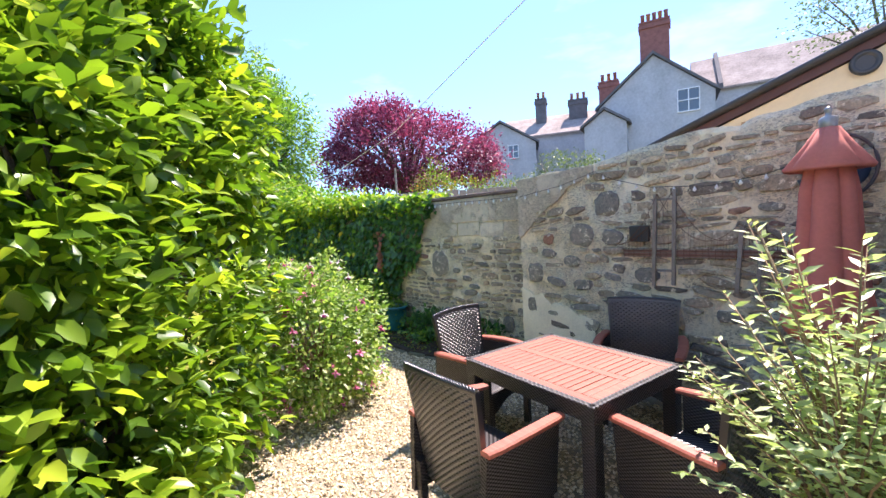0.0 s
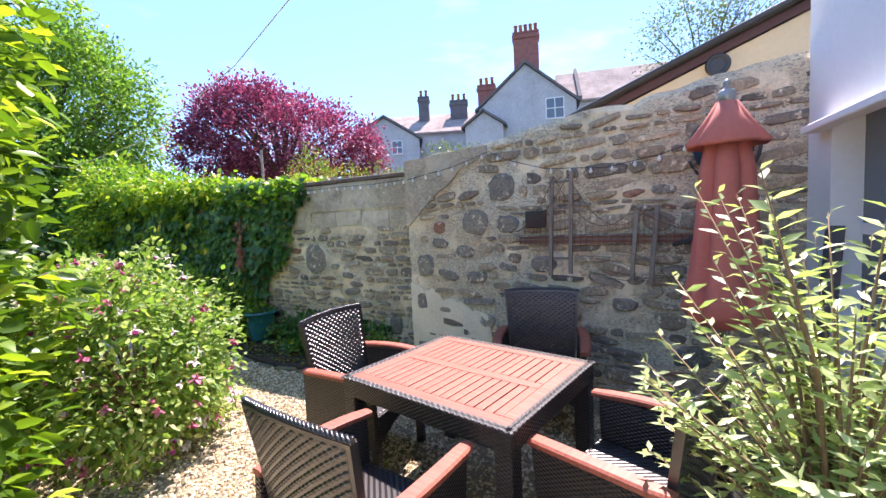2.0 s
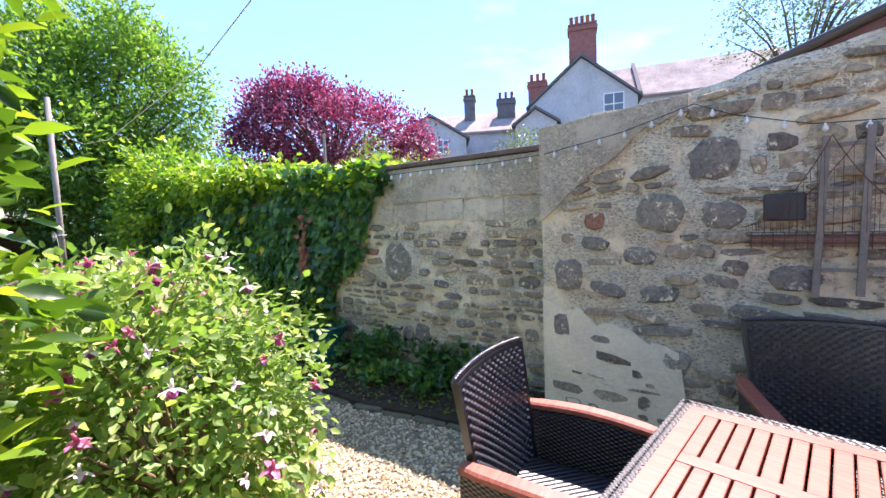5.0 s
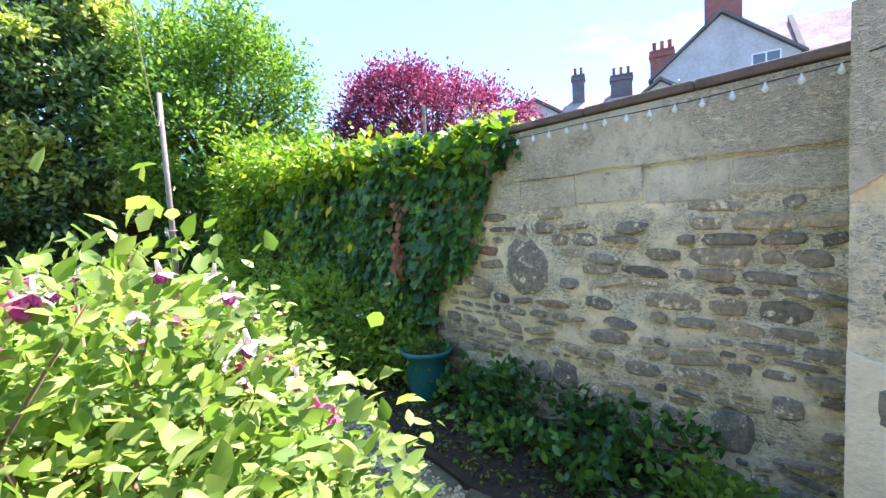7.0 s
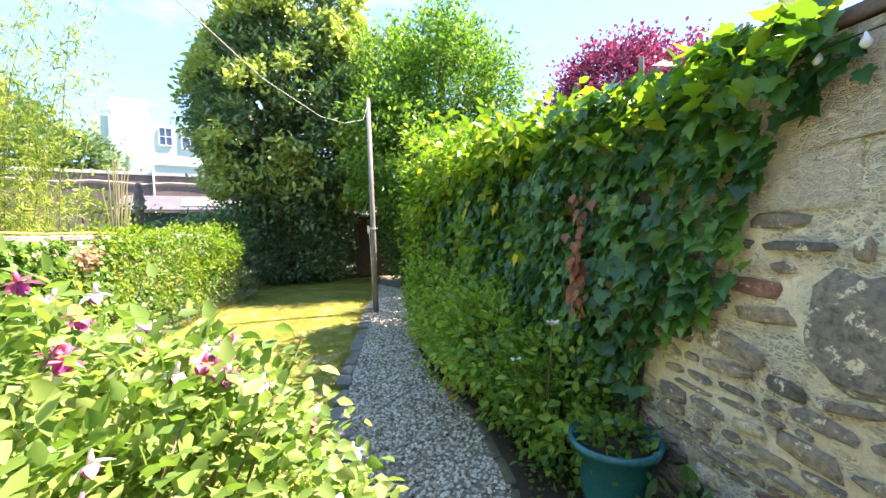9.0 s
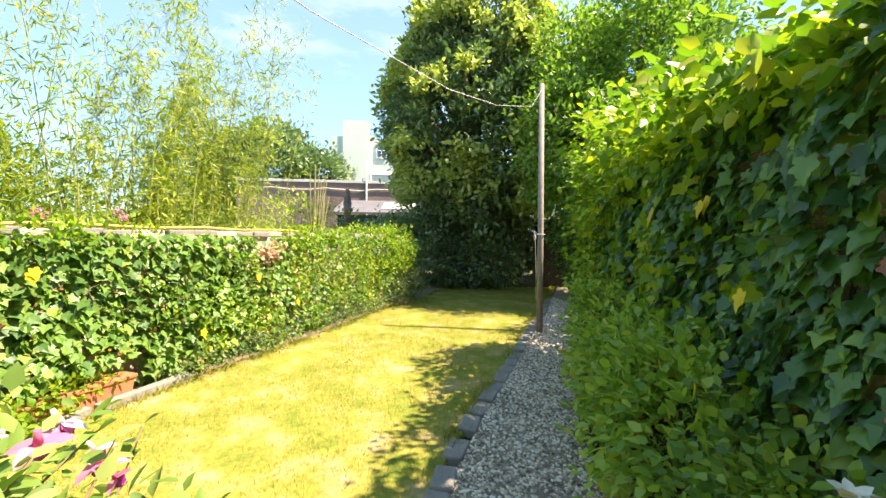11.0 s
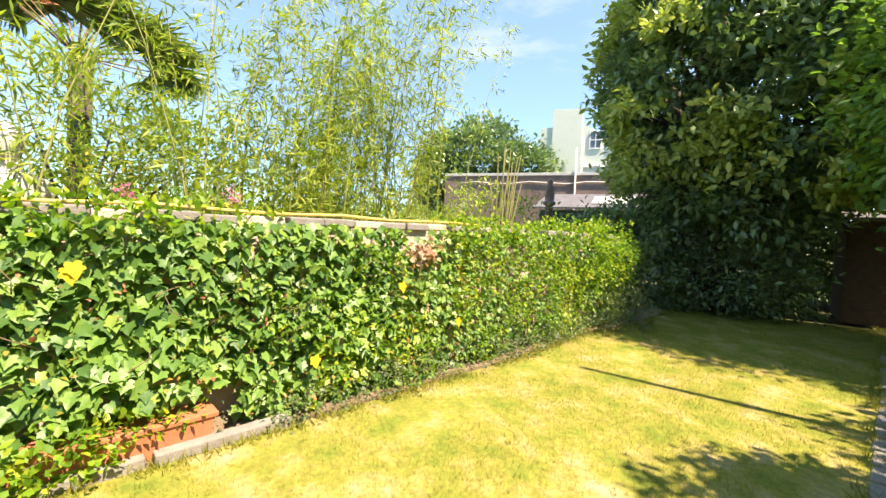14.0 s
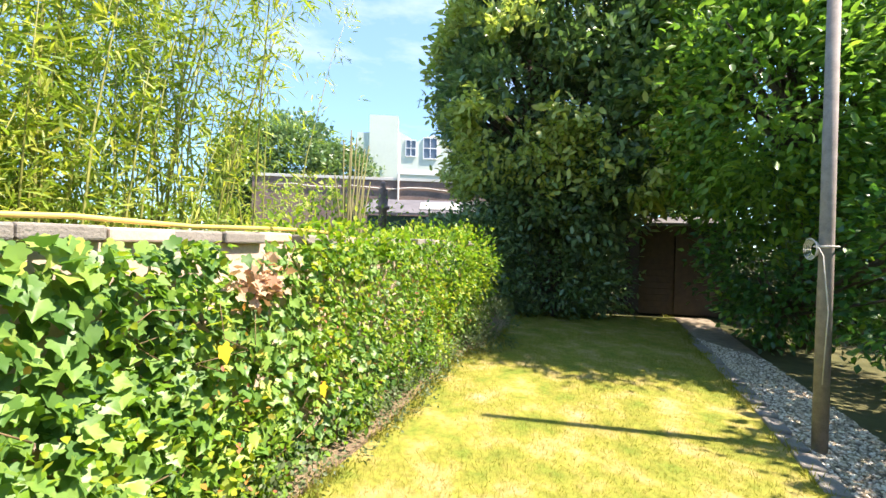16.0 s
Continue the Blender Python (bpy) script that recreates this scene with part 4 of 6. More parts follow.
part("canopy", lathe(bmesh.new(), [(0.05, 2.04), (0.10, 1.96), (0.125, 1.8), (0.135, 1.6), (0.15, 1.4), (0.172, 1.2), (0.20, 1.04), (0.215, 0.97), (0.205, 0.95), (0.17, 0.90), (0.07, 0.86), (0.03, 0.9)], 108,
                     folds(0.42, 7, 0.4)), FABRIC, parasol)
part("vent", lathe(bmesh.new(), [(0.035, 2.19), (0.05, 2.185), (0.11, 2.08), (0.20, 1.95), (0.19, 1.93), (0.1, 2.04), (0.03, 2.12)], 72, folds(0.22, 8, 0.1)), FABRIC, parasol)
part("finial", lathe(bmesh.new(), [(0.036, 2.18), (0.042, 2.19), (0.045, 2.235), (0.036, 2.25), (0.016, 2.255), (0.014, 2.275), (0.02, 2.285), (0.018, 2.30), (0.004, 2.312)], 16), METAL_GREY, parasol,
     "grey turned finial")

# ---- shrubs and climbers of the near garden ----
plant("laurel_bush", pose(-1.6, 2.3, 0), "tall glossy bright green laurel bush in full sun",
      [(-0.1, 0.2, 1.3, 0.85, 1.0, 1.45), (-0.3, 0.6, 2.6, 0.85, 0.85, 0.95), (0.15, -0.75, 0.9, 0.6, 0.75, 1.0), (0.1, -0.8, 2.0, 0.6, 0.8, 0.9),
       (-0.2, 0.0, 3.1, 0.6, 0.7, 0.7)],
      2700, 10, 0.10, 0.118, OVAL, LEAF_PRIVET, trunk=(-0.1, 0.0, 0.7, 0.06), limb_count=26, inner=0.6, low=0.1, reach=0.66)

fuchsia = plant("fuchsia_bush", pose(-0.98, 4.05, 0), "rounded light green fuchsia bush with pink and white flowers",
                [(-0.05, -0.1, 0.66, 0.70, 0.70, 0.70), (-0.5, 0.45, 0.6, 0.62, 0.6, 0.7), (0.27, 0.0, 0.46, 0.32, 0.5, 0.42), (-0.2, -0.2, 0.95, 0.45, 0.45, 0.40),
                 (-0.32, 0.78, 0.62, 0.52, 0.50, 0.62), (-0.75, 0.55, 0.72, 0.5, 0.5, 0.66), (-0.55, 1.05, 0.42, 0.5, 0.4, 0.45)],
                1750, 13, 0.07, 0.052, BROAD, LEAF_FUCHSIA, trunk=(0.0, 0.0, 0.2, 0.03), limb_count=34, droop=0.3, inner=0.62, bark=TWIG, reach=0.68)


def flower_mesh(sepal):
    """One hanging fuchsia flower: four flared sepals over a purple skirt."""
    bm = bmesh.new()
    tube(bm, [(0, 0, 0.022), (0, 0, 0.0)], [0.003, 0.006], 6)
    for k in range(9):
        upper = k < 4
        a = k * math.pi / 2 + random.uniform(-0.3, 0.3) if upper else k * 2 * math.pi / 5
        way = Vector((math.cos(a), math.sin(a), random.uniform(-0.8, 0.3))).normalized() if upper else Vector((0.4 * math.cos(a), 0.4 * math.sin(a), -1)).normalized()
        side = way.cross(Vector((0, 0, 1))).normalized()
        nor = side.cross(way)
        size = 0.036 if upper else 0.025
        vs = [bm.verts.new(size * (x * way + y * side * (1 if upper else 1.7) + z * nor)) for x, y, z in BROAD[0]]
        for q in BROAD[1]:
            bm.faces.new([vs[t] for t in q]).material_index = 0 if upper else 1
    return from_bm("flower", bm, [sepal, PURPLE_PETAL])


FLOWERS = [flower_mesh(PINK), flower_mesh(PINK), flower_mesh(WHITE_PETAL), flower_mesh(WHITE_PETAL)]


def blossoms(parent, spots):
    for q in spots:
        part("flower", random.choice(FLOWERS), None, parent, m=pose(*q, random.uniform(-25, 25), random.uniform(-25, 25), random.uniform(0, 360)) @ Matrix.Scale(random.uniform(1.0, 1.55), 4))


c, o = clumps([(-0.05, -0.1, 0.62, 0.70, 0.70, 0.70), (-0.5, 0.45, 0.6, 0.64, 0.62, 0.72), (0.27, 0.0, 0.46, 0.34, 0.52, 0.44), (-0.2, -0.2, 0.95, 0.47, 0.47, 0.42),
                (-0.32, 0.78, 0.62, 0.54, 0.52, 0.64), (-0.75, 0.55, 0.72, 0.52, 0.52, 0.68), (-0.55, 1.05, 0.42, 0.52, 0.42, 0.47)], 340, 0.99)
blossoms(fuchsia, [q for q in c if q[0] < 0.7])
# long shoots that stand out of the bush
bm = bmesh.new()
shoot_p, shoot_w = [], []
for x, y, z, dx, dy, h in ((-0.05, 0.6, 0.75, -0.02, 0.2, 0.40), (-0.45, 0.9, 0.8, 0.0, 0.25, 0.35), (0.1, -0.3, 1.15, 0.1, 0.1, 0.24), (-0.35, -0.35, 1.2, -0.05, 0.1, 0.22), (-0.25, 0.45, 1.0, 0.0, 0.2, 0.3),
                           (-0.7, 0.9, 0.8, 0.05, 0.3, 0.3), (-0.6, 0.0, 1.05, -0.1, 0.0, 0.28), (0.0, 0.1, 1.1, 0.05, 0.05, 0.25),
                           (-0.1, 0.85, 0.85, 0.12, 0.1, 0.30), (-0.25, 1.05, 0.85, 0.05, 0.15, 0.34), (-0.5, 1.1, 0.8, 0.0, 0.15, 0.34), (-0.75, 1.15, 0.7, 0.0, 0.12, 0.36), (0.05, 0.7, 0.75, 0.16, 0.05, 0.26)):
    a = Vector((x, y, z))
    b = a + Vector((dx, dy, h))
    tube(bm, [a - Vector((dx, dy, h)) * 0.8, a, b], [0.006, 0.005, 0.002], 5)
    for k in range(9):
        q = a.lerp(b, 0.15 + 0.85 * k / 8)
        for s in (0, math.pi):
            shoot_p.append(q)
            shoot_w.append((math.cos(k * 1.5 + s), math.sin(k * 1.5 + s), 0.15))
part("shoot", bm, TWIG, fuchsia, "reddish upright shoots", kind="stuff")
part("shoot_leaves", scatter("shoot_leaves", BROAD, shoot_p, shoot_w, rng.uniform(0.03, 0.05, len(shoot_p)), LEAF_FUCHSIA), None, fuchsia)

# olive in a pot
olive_pot = thing("plant_pot", pose(1.76, 1.20, 0), "dark teal glazed pot holding an olive", "pot")
part("pot_body", lathe(bmesh.new(), [(0.15, 0.0), (0.17, 0.03), (0.21, 0.3), (0.225, 0.42), (0.24, 0.43), (0.24, 0.46), (0.215, 0.46), (0.205, 0.40), (0.02, 0.40)], 32), DARK_POT, olive_pot)
part("soil", lathe(bmesh.new(), [(0.2, 0.40), (0.19, 0.42), (0.05, 0.43)], 20), SOIL, olive_pot)
olive = thing("olive_tree", pose(1.76, 1.20, 0.42), "young silvery olive bush with slender leaves, in a pot", "shrub")
bm = bmesh.new()
lp, lw, ls = [], [], []
for i in range(88):
    a = random.uniform(0, 2 * math.pi)
    reach = random.uniform(0.12, 0.52)
    h = random.uniform(0.35, 1.28) if reach < 0.42 else random.uniform(0.25, 0.85)
    tip = Vector((reach * math.cos(a) - 0.06, reach * math.sin(a), h))
    mid = Vector((tip.x * 0.35, tip.y * 0.35, h * 0.6))
    pts = [Vector((random.uniform(-0.02, 0.02), random.uniform(-0.02, 0.02), 0.0)), mid, tip]
    tube(bm, pts, [0.008, 0.005, 0.0015], 5)
    for k in range(34):
        f = 0.25 + 0.75 * k / 33
        q = pts[0].lerp(pts[1], f * 2) if f < 0.5 else pts[1].lerp(pts[2], f * 2 - 1)
        d = (tip - mid).normalized()
        s = (k % 2) * math.pi + k * 0.8
        side = Vector((math.cos(s), math.sin(s), 0.1))
        lp.append(q), lw.append(d * 0.45 + side * 0.85 + Vector((0, 0, -0.15))), ls.append(random.uniform(0.045, 0.08))
part("stem_growth", bm, TWIG, olive, "thin grey-brown stems", kind="stuff")
part("crown", scatter("crown", ([(0, 0, 0), (0.45, 0.15, 0.02), (0.45, -0.15, 0.02), (1, 0, -0.08), (0.45, 0, -0.015)], LANCE[1]), lp, lw, ls, LEAF_OLIVE), None, olive)


# ivy over the lower stone wall
def ivy_right(z):
    """Where the ivy begins along the wall at height z."""
    return float(np.interp(z, [0.3, 0.42, 0.62, 0.9, 1.15, 1.4, 1.77, 2.07], [5.05, 4.98, 4.79, 4.54, 4.34, 4.19, 4.01, 3.85])) + 0.06 * math.sin(z * 9)


def ivy_leaves(count, u0, u1, zlo, zhi, depth, skip_top=None):
    p, w = [], []
    while len(p) < count:
        u, z = random.uniform(u0, u1), random.uniform(zlo, zhi)
        if u < ivy_right(z) + random.uniform(-0.06, 0.12):
            continue
        bulge = depth * (0.5 + 0.5 * noise.noise((u * 1.4, z * 1.6, 2.0))) * min(1.0, (u - ivy_right(z)) * 1.5 + 0.12)
        bulge += 0.08 * min(1.0, max(0, (u - 6.0)) / 2)
        p.append((u, -4.76 - 0.049 * (u - 2.13) + bulge * random.uniform(0.5, 1.1) + 0.03, z))
        w.append((random.gauss(0, 0.5), 0.55 + random.gauss(0, 0.25), -0.85 + random.gauss(0, 0.35)))
    return p, w


ivy = thing("ivy_climber", at(0, 0), "dense dark green ivy hanging over the stone wall", "climber")
p, w = ivy_leaves(7600, 3.8, 9.4, 0.35, 2.22, 0.28)
part("leaves", scatter("leaves", IVY, p, w, rng.uniform(0.05, 0.105, len(p)), LEAF_IVY, up=np.column_stack([rng.normal(0, 0.35, len(p)), np.full(len(p), 1.0), np.full(len(p), 0.55) + rng.normal(0, 0.3, len(p))])), None, ivy, kind="stuff")
# ivy along the wall top, with sunlight put into its leaf colour
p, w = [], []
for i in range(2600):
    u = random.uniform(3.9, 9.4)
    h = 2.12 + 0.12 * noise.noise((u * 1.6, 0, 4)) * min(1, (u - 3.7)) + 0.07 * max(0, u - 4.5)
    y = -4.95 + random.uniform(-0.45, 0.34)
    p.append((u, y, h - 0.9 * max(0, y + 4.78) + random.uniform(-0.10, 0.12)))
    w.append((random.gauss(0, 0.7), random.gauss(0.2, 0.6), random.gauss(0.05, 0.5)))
part("top_leaves", scatter("top_leaves", IVY, p, w, rng.uniform(0.055, 0.10, len(p)), LEAF_IVY_SUN, loose=0.45), None, ivy, "yellow-green ivy on the wall top, sunlight put into its colour", kind="stuff")
# bright shoots towards the end of the wall, in the same sunlit leaf colour
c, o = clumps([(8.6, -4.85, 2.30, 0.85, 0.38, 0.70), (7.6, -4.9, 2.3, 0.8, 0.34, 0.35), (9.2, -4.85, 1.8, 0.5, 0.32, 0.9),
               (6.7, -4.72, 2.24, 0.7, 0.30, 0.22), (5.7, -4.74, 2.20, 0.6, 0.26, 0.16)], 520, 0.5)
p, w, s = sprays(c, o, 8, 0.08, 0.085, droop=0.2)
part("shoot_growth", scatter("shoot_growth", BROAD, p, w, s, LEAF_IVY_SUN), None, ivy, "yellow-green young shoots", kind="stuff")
# lighter leaves over the ivy's front, sunlight painted in to brighten it
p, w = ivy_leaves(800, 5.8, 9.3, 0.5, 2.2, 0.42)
part("fresh_growth", scatter("fresh_growth", IVY, p, w, rng.uniform(0.05, 0.09, len(p)), LEAF_IVY_SUN, loose=0.5), None, ivy, "lighter ivy leaves with sunlight put into their colour", kind="stuff")
bm = bmesh.new()
for i in range(26):
    u = random.uniform(4.6, 9.2)
    tube(bm, [(u, -4.86, 0.05), (u + random.uniform(-0.2, 0.2), -4.86, 0.9), (u + random.uniform(-0.4, 0.4), -4.88, 2.05)], [0.014, 0.011, 0.005], 5)
part("vine_growth", bm, BARK, ivy, kind="stuff")
p = [(5.0 + random.gauss(0, 0.035), -4.66 + random.uniform(-0.02, 0.05), random.uniform(0.98, 1.68)) for i in range(52)]
w = [(random.gauss(0, 0.4), 0.4, -1) for q in p]
part("withered_leaves", scatter("withered_leaves", IVY, p, w, rng.uniform(0.045, 0.075, len(p)), LEAF_BROWN, up=np.tile([[0, 1.0, 0.4]], (len(p), 1)) + rng.normal(0, 0.3, (len(p), 3))), None, ivy, "strip of withered red-brown leaves")
p = [(6.08, -4.66, 1.70), (6.10, -4.64, 1.68), (6.83, -4.66, 1.70), (6.84, -4.65, 1.66), (5.7, -4.62, 1.3)]
part("yellow_leaves", scatter("yellow_leaves", IVY, p, [(0.2, 0.3, -1)] * 5, 0.09, LEAF_YELLOW, up=np.tile([[0, 1.0, 0.4]], (5, 1))), None, ivy, "a few yellow leaves")

# shrubs at the foot of the ivy
plant("border_shrub", at(6.1, 4.68), "leafy shrub with reddish tips at the foot of the ivy",
      [(0, 0.06, 0.5, 0.7, 0.38, 0.5), (0.9, 0.02, 0.45, 0.6, 0.42, 0.5), (-0.75, 0.0, 0.35, 0.5, 0.25, 0.4)], 430, 12, 0.07, 0.066, BROAD, LEAF_BORDER, trunk=(0.2, -0.1, 0.2, 0.02), limb_count=14)
plant("border_shrub", at(8.2, 4.78), "leafy green and rust-tipped shrub beside the path",
      [(0, 0, 0.55, 0.8, 0.4, 0.6), (0.7, -0.1, 0.7, 0.5, 0.35, 0.7), (-0.5, 0.05, 0.4, 0.45, 0.36, 0.45)], 430, 12, 0.07, 0.066, BROAD, LEAF_BORDER, trunk=(0.2, -0.1, 0.2, 0.02), limb_count=14)
plant("border_plant", at(3.75, 4.72), "low leafy green plants at the wall's foot",
      [(0, 0, 0.16, 0.5, 0.30, 0.22), (-0.7, -0.05, 0.14, 0.45, 0.26, 0.2), (0.45, 0.1, 0.12, 0.3, 0.25, 0.18), (-0.3, 0.35, 0.08, 0.5, 0.2, 0.1)], 300, 9, 0.05, 0.065, BROAD, LEAF_IVY, category="plant", low=0.06, trunk=(0.0, 0.0, 0.08, 0.008), limb_count=12, bark=TWIG)
plant("border_plant", at(2.55, 4.35), "low leafy green plant at the wall's foot", [(0, 0, 0.12, 0.22, 0.18, 0.17)], 60, 9, 0.05, 0.05, BROAD, LEAF_TREE, category="plant", low=0.06, trunk=(0.0, 0.0, 0.08, 0.008), limb_count=12, bark=TWIG)
plant("border_plant", at(5.15, 4.55), "low green plants with white flowers beside the pot", [(0, 0, 0.3, 0.32, 0.2, 0.35), (0.3, 0.0, 0.5, 0.25, 0.2, 0.4)], 130, 10, 0.06, 0.05, BROAD, LEAF_TREE, category="plant", low=0.06, trunk=(0.0, 0.0, 0.08, 0.008), limb_count=12, bark=TWIG)
rose = thing("rose", at(5.75, 4.42), "pale cream rose blooms on thin stems", "flower")
bm = bmesh.new()
rp, rw = [], []
for x, y, z in ((-0.85, 0.0, 0.98), (-0.25, 0.0, 0.47), (-0.5, 0.05, 0.68)):
    tube(bm, [(x * 0.6, -0.1, 0.0), (x, y, z)], [0.005, 0.003], 5)
    for k in range(16):
        a = k * 2.4
        rp.append((x, y, z))
        rw.append((math.cos(a), math.sin(a), 0.2 + k * 0.05))
part("stem", bm, TWIG, rose)
part("petals", scatter("petals", BROAD, rp, rw, rng.uniform(0.03, 0.05, len(rp)), plain("cream_petal", (0.72, 0.70, 0.52), 0.6, vary=0.1)), None, rose)

BED = [(2.25, 4.08), (3.65, 3.98), (4.45, 4.12), (5.1, 4.34), (6.0, 4.46), (7.2, 4.38), (9.0, 4.64), (9.0, 4.9), (2.25, 4.7)]
q = strew(BED, 7000)
pts = np.column_stack([q[:, 0], -q[:, 1], rng.uniform(0.046, 0.06, len(q))])
way = np.column_stack([rng.normal(0, 1, (len(q), 2)), rng.normal(0.15, 0.25, len(q))])
half = len(q) // 2
thing("leaf_litter", at(0, 0), "dead leaves and small weeds on the dark bed", "litter", kind="stuff", mesh=scatter("leaf_litter", BROAD, pts[:half], way[:half], rng.uniform(0.02, 0.05, half), LEAF_RUST))
thing("bed_stones", at(0, 0), "scattered gravel stones and clods on the bed", "gravel", kind="stuff", mesh=scatter("bed_stones", PEBBLE, pts[half:], way[half:], rng.uniform(0.012, 0.04, len(q) - half), SOIL))

# teal pot
teal_pot = thing("planter", at(4.68, 4.62, 0.045), "teal glazed ceramic planter with low green plants", "pot")
part("pot_body", lathe(bmesh.new(), [(0.135, 0.0), (0.145, 0.02), (0.175, 0.2), (0.20, 0.36), (0.22, 0.37), (0.223, 0.40), (0.205, 0.405), (0.195, 0.39), (0.185, 0.35), (0.01, 0.35)], 40), TEAL, teal_pot)
part("soil", lathe(bmesh.new(), [(0.18, 0.34), (0.175, 0.365), (0.05, 0.37)], 20), SOIL, teal_pot)
c, o = clumps([(0, 0, 0.38, 0.19, 0.19, 0.08)], 60, 0.4)
p, w, s = sprays(c, o, 7, 0.03, 0.045)
part("leaves", scatter("leaves", BROAD, p, w, s, LEAF_TREE), None, teal_pot)

# ---- clothes pole ----
pole = thing("clothes_pole", at(10.67, 4.24), "grey weathered wooden clothes pole with a coiled rope", "pole")
part("post", tube(bmesh.new(), [(0, 0, -0.05), (0, 0, 1.5), (0.0, 0.01, 3.94)], [0.050, 0.046, 0.040], 12), WOOD_GREY, pole)
bm = bmesh.new()
for k in range(5):
    r = 0.055 + 0.007 * k
    tube(bm, [(r * math.cos(a) * 0.9 + 0.02, 0.065 + 0.008 * k, 1.55 + r * math.sin(a)) for a in np.linspace(0, 2 * math.pi, 20)], 0.0032, 5)
tube(bm, [(0.02, 0.07, 1.62), (-0.12, 0.09, 1.5), (-0.17, 0.08, 1.1), (-0.12, 0.07, 0.55)], 0.004, 5)
tube(bm, [(0.07 * math.cos(a), 0.07 * math.sin(a), 1.57) for a in np.linspace(0, 2 * math.pi, 14)], 0.008, 5)
part("rope_coil", bm, ROPE, pole, "pale coiled rope")
line = thing("clothes_line", pose(0, 0, 0), "pale sagging clothes line from the pole to the house", "rope")
stations = [(-5.28, 10.21, 3.88), (-4.75, 9.47, 3.32), (-3.7, 8.0, 2.8), (-2.94, 6.95, 2.52), (-2.1, 5.8, 2.33), (-0.69, 3.84, 2.25), (0.1, 2.75, 2.4), (0.904, 1.63, 2.75), (1.79, 0.4, 3.3)]
part("cord", tube(bmesh.new(), stations, 0.0024, 6), ROPE, line)

# ---- things on the tall wall ----
ON_WALL = WALL_1 @ Matrix.Translation((0.37, 0.022, 0))
trellis = thing("bridge_ornament", ON_WALL, "weathered suspension bridge ornament of wood and iron wire on the wall", "wall ornament")
for u, z0, z1, lean in ((1.17, 1.08, 1.93, 0.03), (1.34, 1.06, 1.90, 0.04), (0.57, 1.02, 1.62, 0.09), (0.70, 1.05, 1.60, 0.08)):
    part("rod", boxed(u - 0.016, u + 0.016, 0.02, 0.045, z0, z1, 0.004), WOOD_GREY, trellis, m=pose(0, 0, 0) @ Matrix.Translation((u, 0, z0)) @ pose(0, 0, 0, 0, -math.degrees(lean), 0) @ Matrix.Translation((-u, 0, -z0)))
part("deck", boxed(0.22, 1.62, 0.008, 0.022, 1.335, 1.395, 0.003), plain("faded_red_band", (0.30, 0.16, 0.12), 0.8, vary=0.5, scale=6), trellis, "faded red and grey slatted deck")
for k in range(5):
    part("wire_bar", tube(bmesh.new(), [(0.20, 0.026, 1.328 + k * 0.018), (0.95, 0.026, 1.332 + k * 0.018), (1.64, 0.026, 1.332 + k * 0.019)], 0.0032, 6), IRON if k % 2 else WOOD_GREY, trellis)
for k in range(30):
    part("wire_tie", tube(bmesh.new(), [(0.22 + k * 0.048, 0.031, 1.32), (0.22 + k * 0.048, 0.031, 1.41)], 0.0022, 5), IRON, trellis)


def hung_cable(a, b, low, y):
    """A cable between two heights that sags to a lowest point, with thin hangers to the deck."""
    (u0, z0), (u1, z1) = a, b
    pts = []
    for i in range(15):
        f = i / 14
        pts.append((u0 + (u1 - u0) * f, y, z0 + (z1 - z0) * f - 4 * low * f * (1 - f)))
    part("cable", tube(bmesh.new(), pts, 0.0028, 6), IRON, trellis)
    for q in pts[1:-1]:
        if q[2] > 1.44:
            part("hanger", tube(bmesh.new(), [q, (q[0], y, 1.40)], 0.0010, 4), IRON, trellis)


for y in (0.035, 0.048):
    hung_cable((1.66, 1.44), (1.17 + (y - 0.035) * 9, 1.90), 0.10, y)
    hung_cable((1.17 + (y - 0.035) * 9, 1.90), (0.57 + (y - 0.035) * 8, 1.61), 0.26, y)
    hung_cable((0.57 + (y - 0.035) * 8, 1.61), (0.20, 1.42), 0.05, y)
for u, z in ((1.25, 1.84), (1.25, 1.62), (1.25, 1.2), (0.63, 1.55), (0.63, 1.2)):
    part("brace", boxed(u - 0.09, u + 0.09, 0.022, 0.034, z, z + 0.018), WOOD_GREY, trellis)
bm = bmesh.new()
for k in range(9):
    u, z = random.uniform(0.35, 1.3), random.uniform(1.05, 1.28)
    tube(bm, [(u, 0.02, z), (u - 0.18, 0.05, z - 0.02), (u - random.uniform(0.25, 0.4), 0.03, z + random.uniform(-0.1, 0.06))], [0.003, 0.0025, 0.0015], 4)
part("dry_vine", bm, TWIG, trellis, "dry leafless vine twigs", kind="stuff")
# solid black block stands for the recess; its darkness is painted shade
part("recess_block", boxed(1.38, 1.56, -0.05, 0.028, 1.47, 1.62, 0.01), GUTTER, trellis, "dark square block for a recess, its shade put into the colour")
reel = thing("hose_reel", ON_WALL @ Matrix.Translation((0.12, 0.005, 1.97)), "dark blue wall-mounted hose reel with black hose", "hose reel")
part("drum", lathe(bmesh.new(), [(0.10, -0.03), (0.17, -0.02), (0.17, 0.03), (0.12, 0.06), (0.05, 0.08)], 28), HOSE_BLUE, reel, m=pose(0, 0.04, 0, -90, 0, 0))
bm = bmesh.new()
tube(bm, [(0.20 * math.cos(a), 0.06, 0.22 * math.sin(a)) for a in np.linspace(0.2, 6.0, 30)], 0.011, 8)
tube(bm, [(0.08, 0.06, -0.2), (-0.02, 0.07, -0.34), (0.10, 0.06, -0.5), (0.2, 0.05, -0.62), (0.3, 0.04, -0.65)], 0.014, 8)
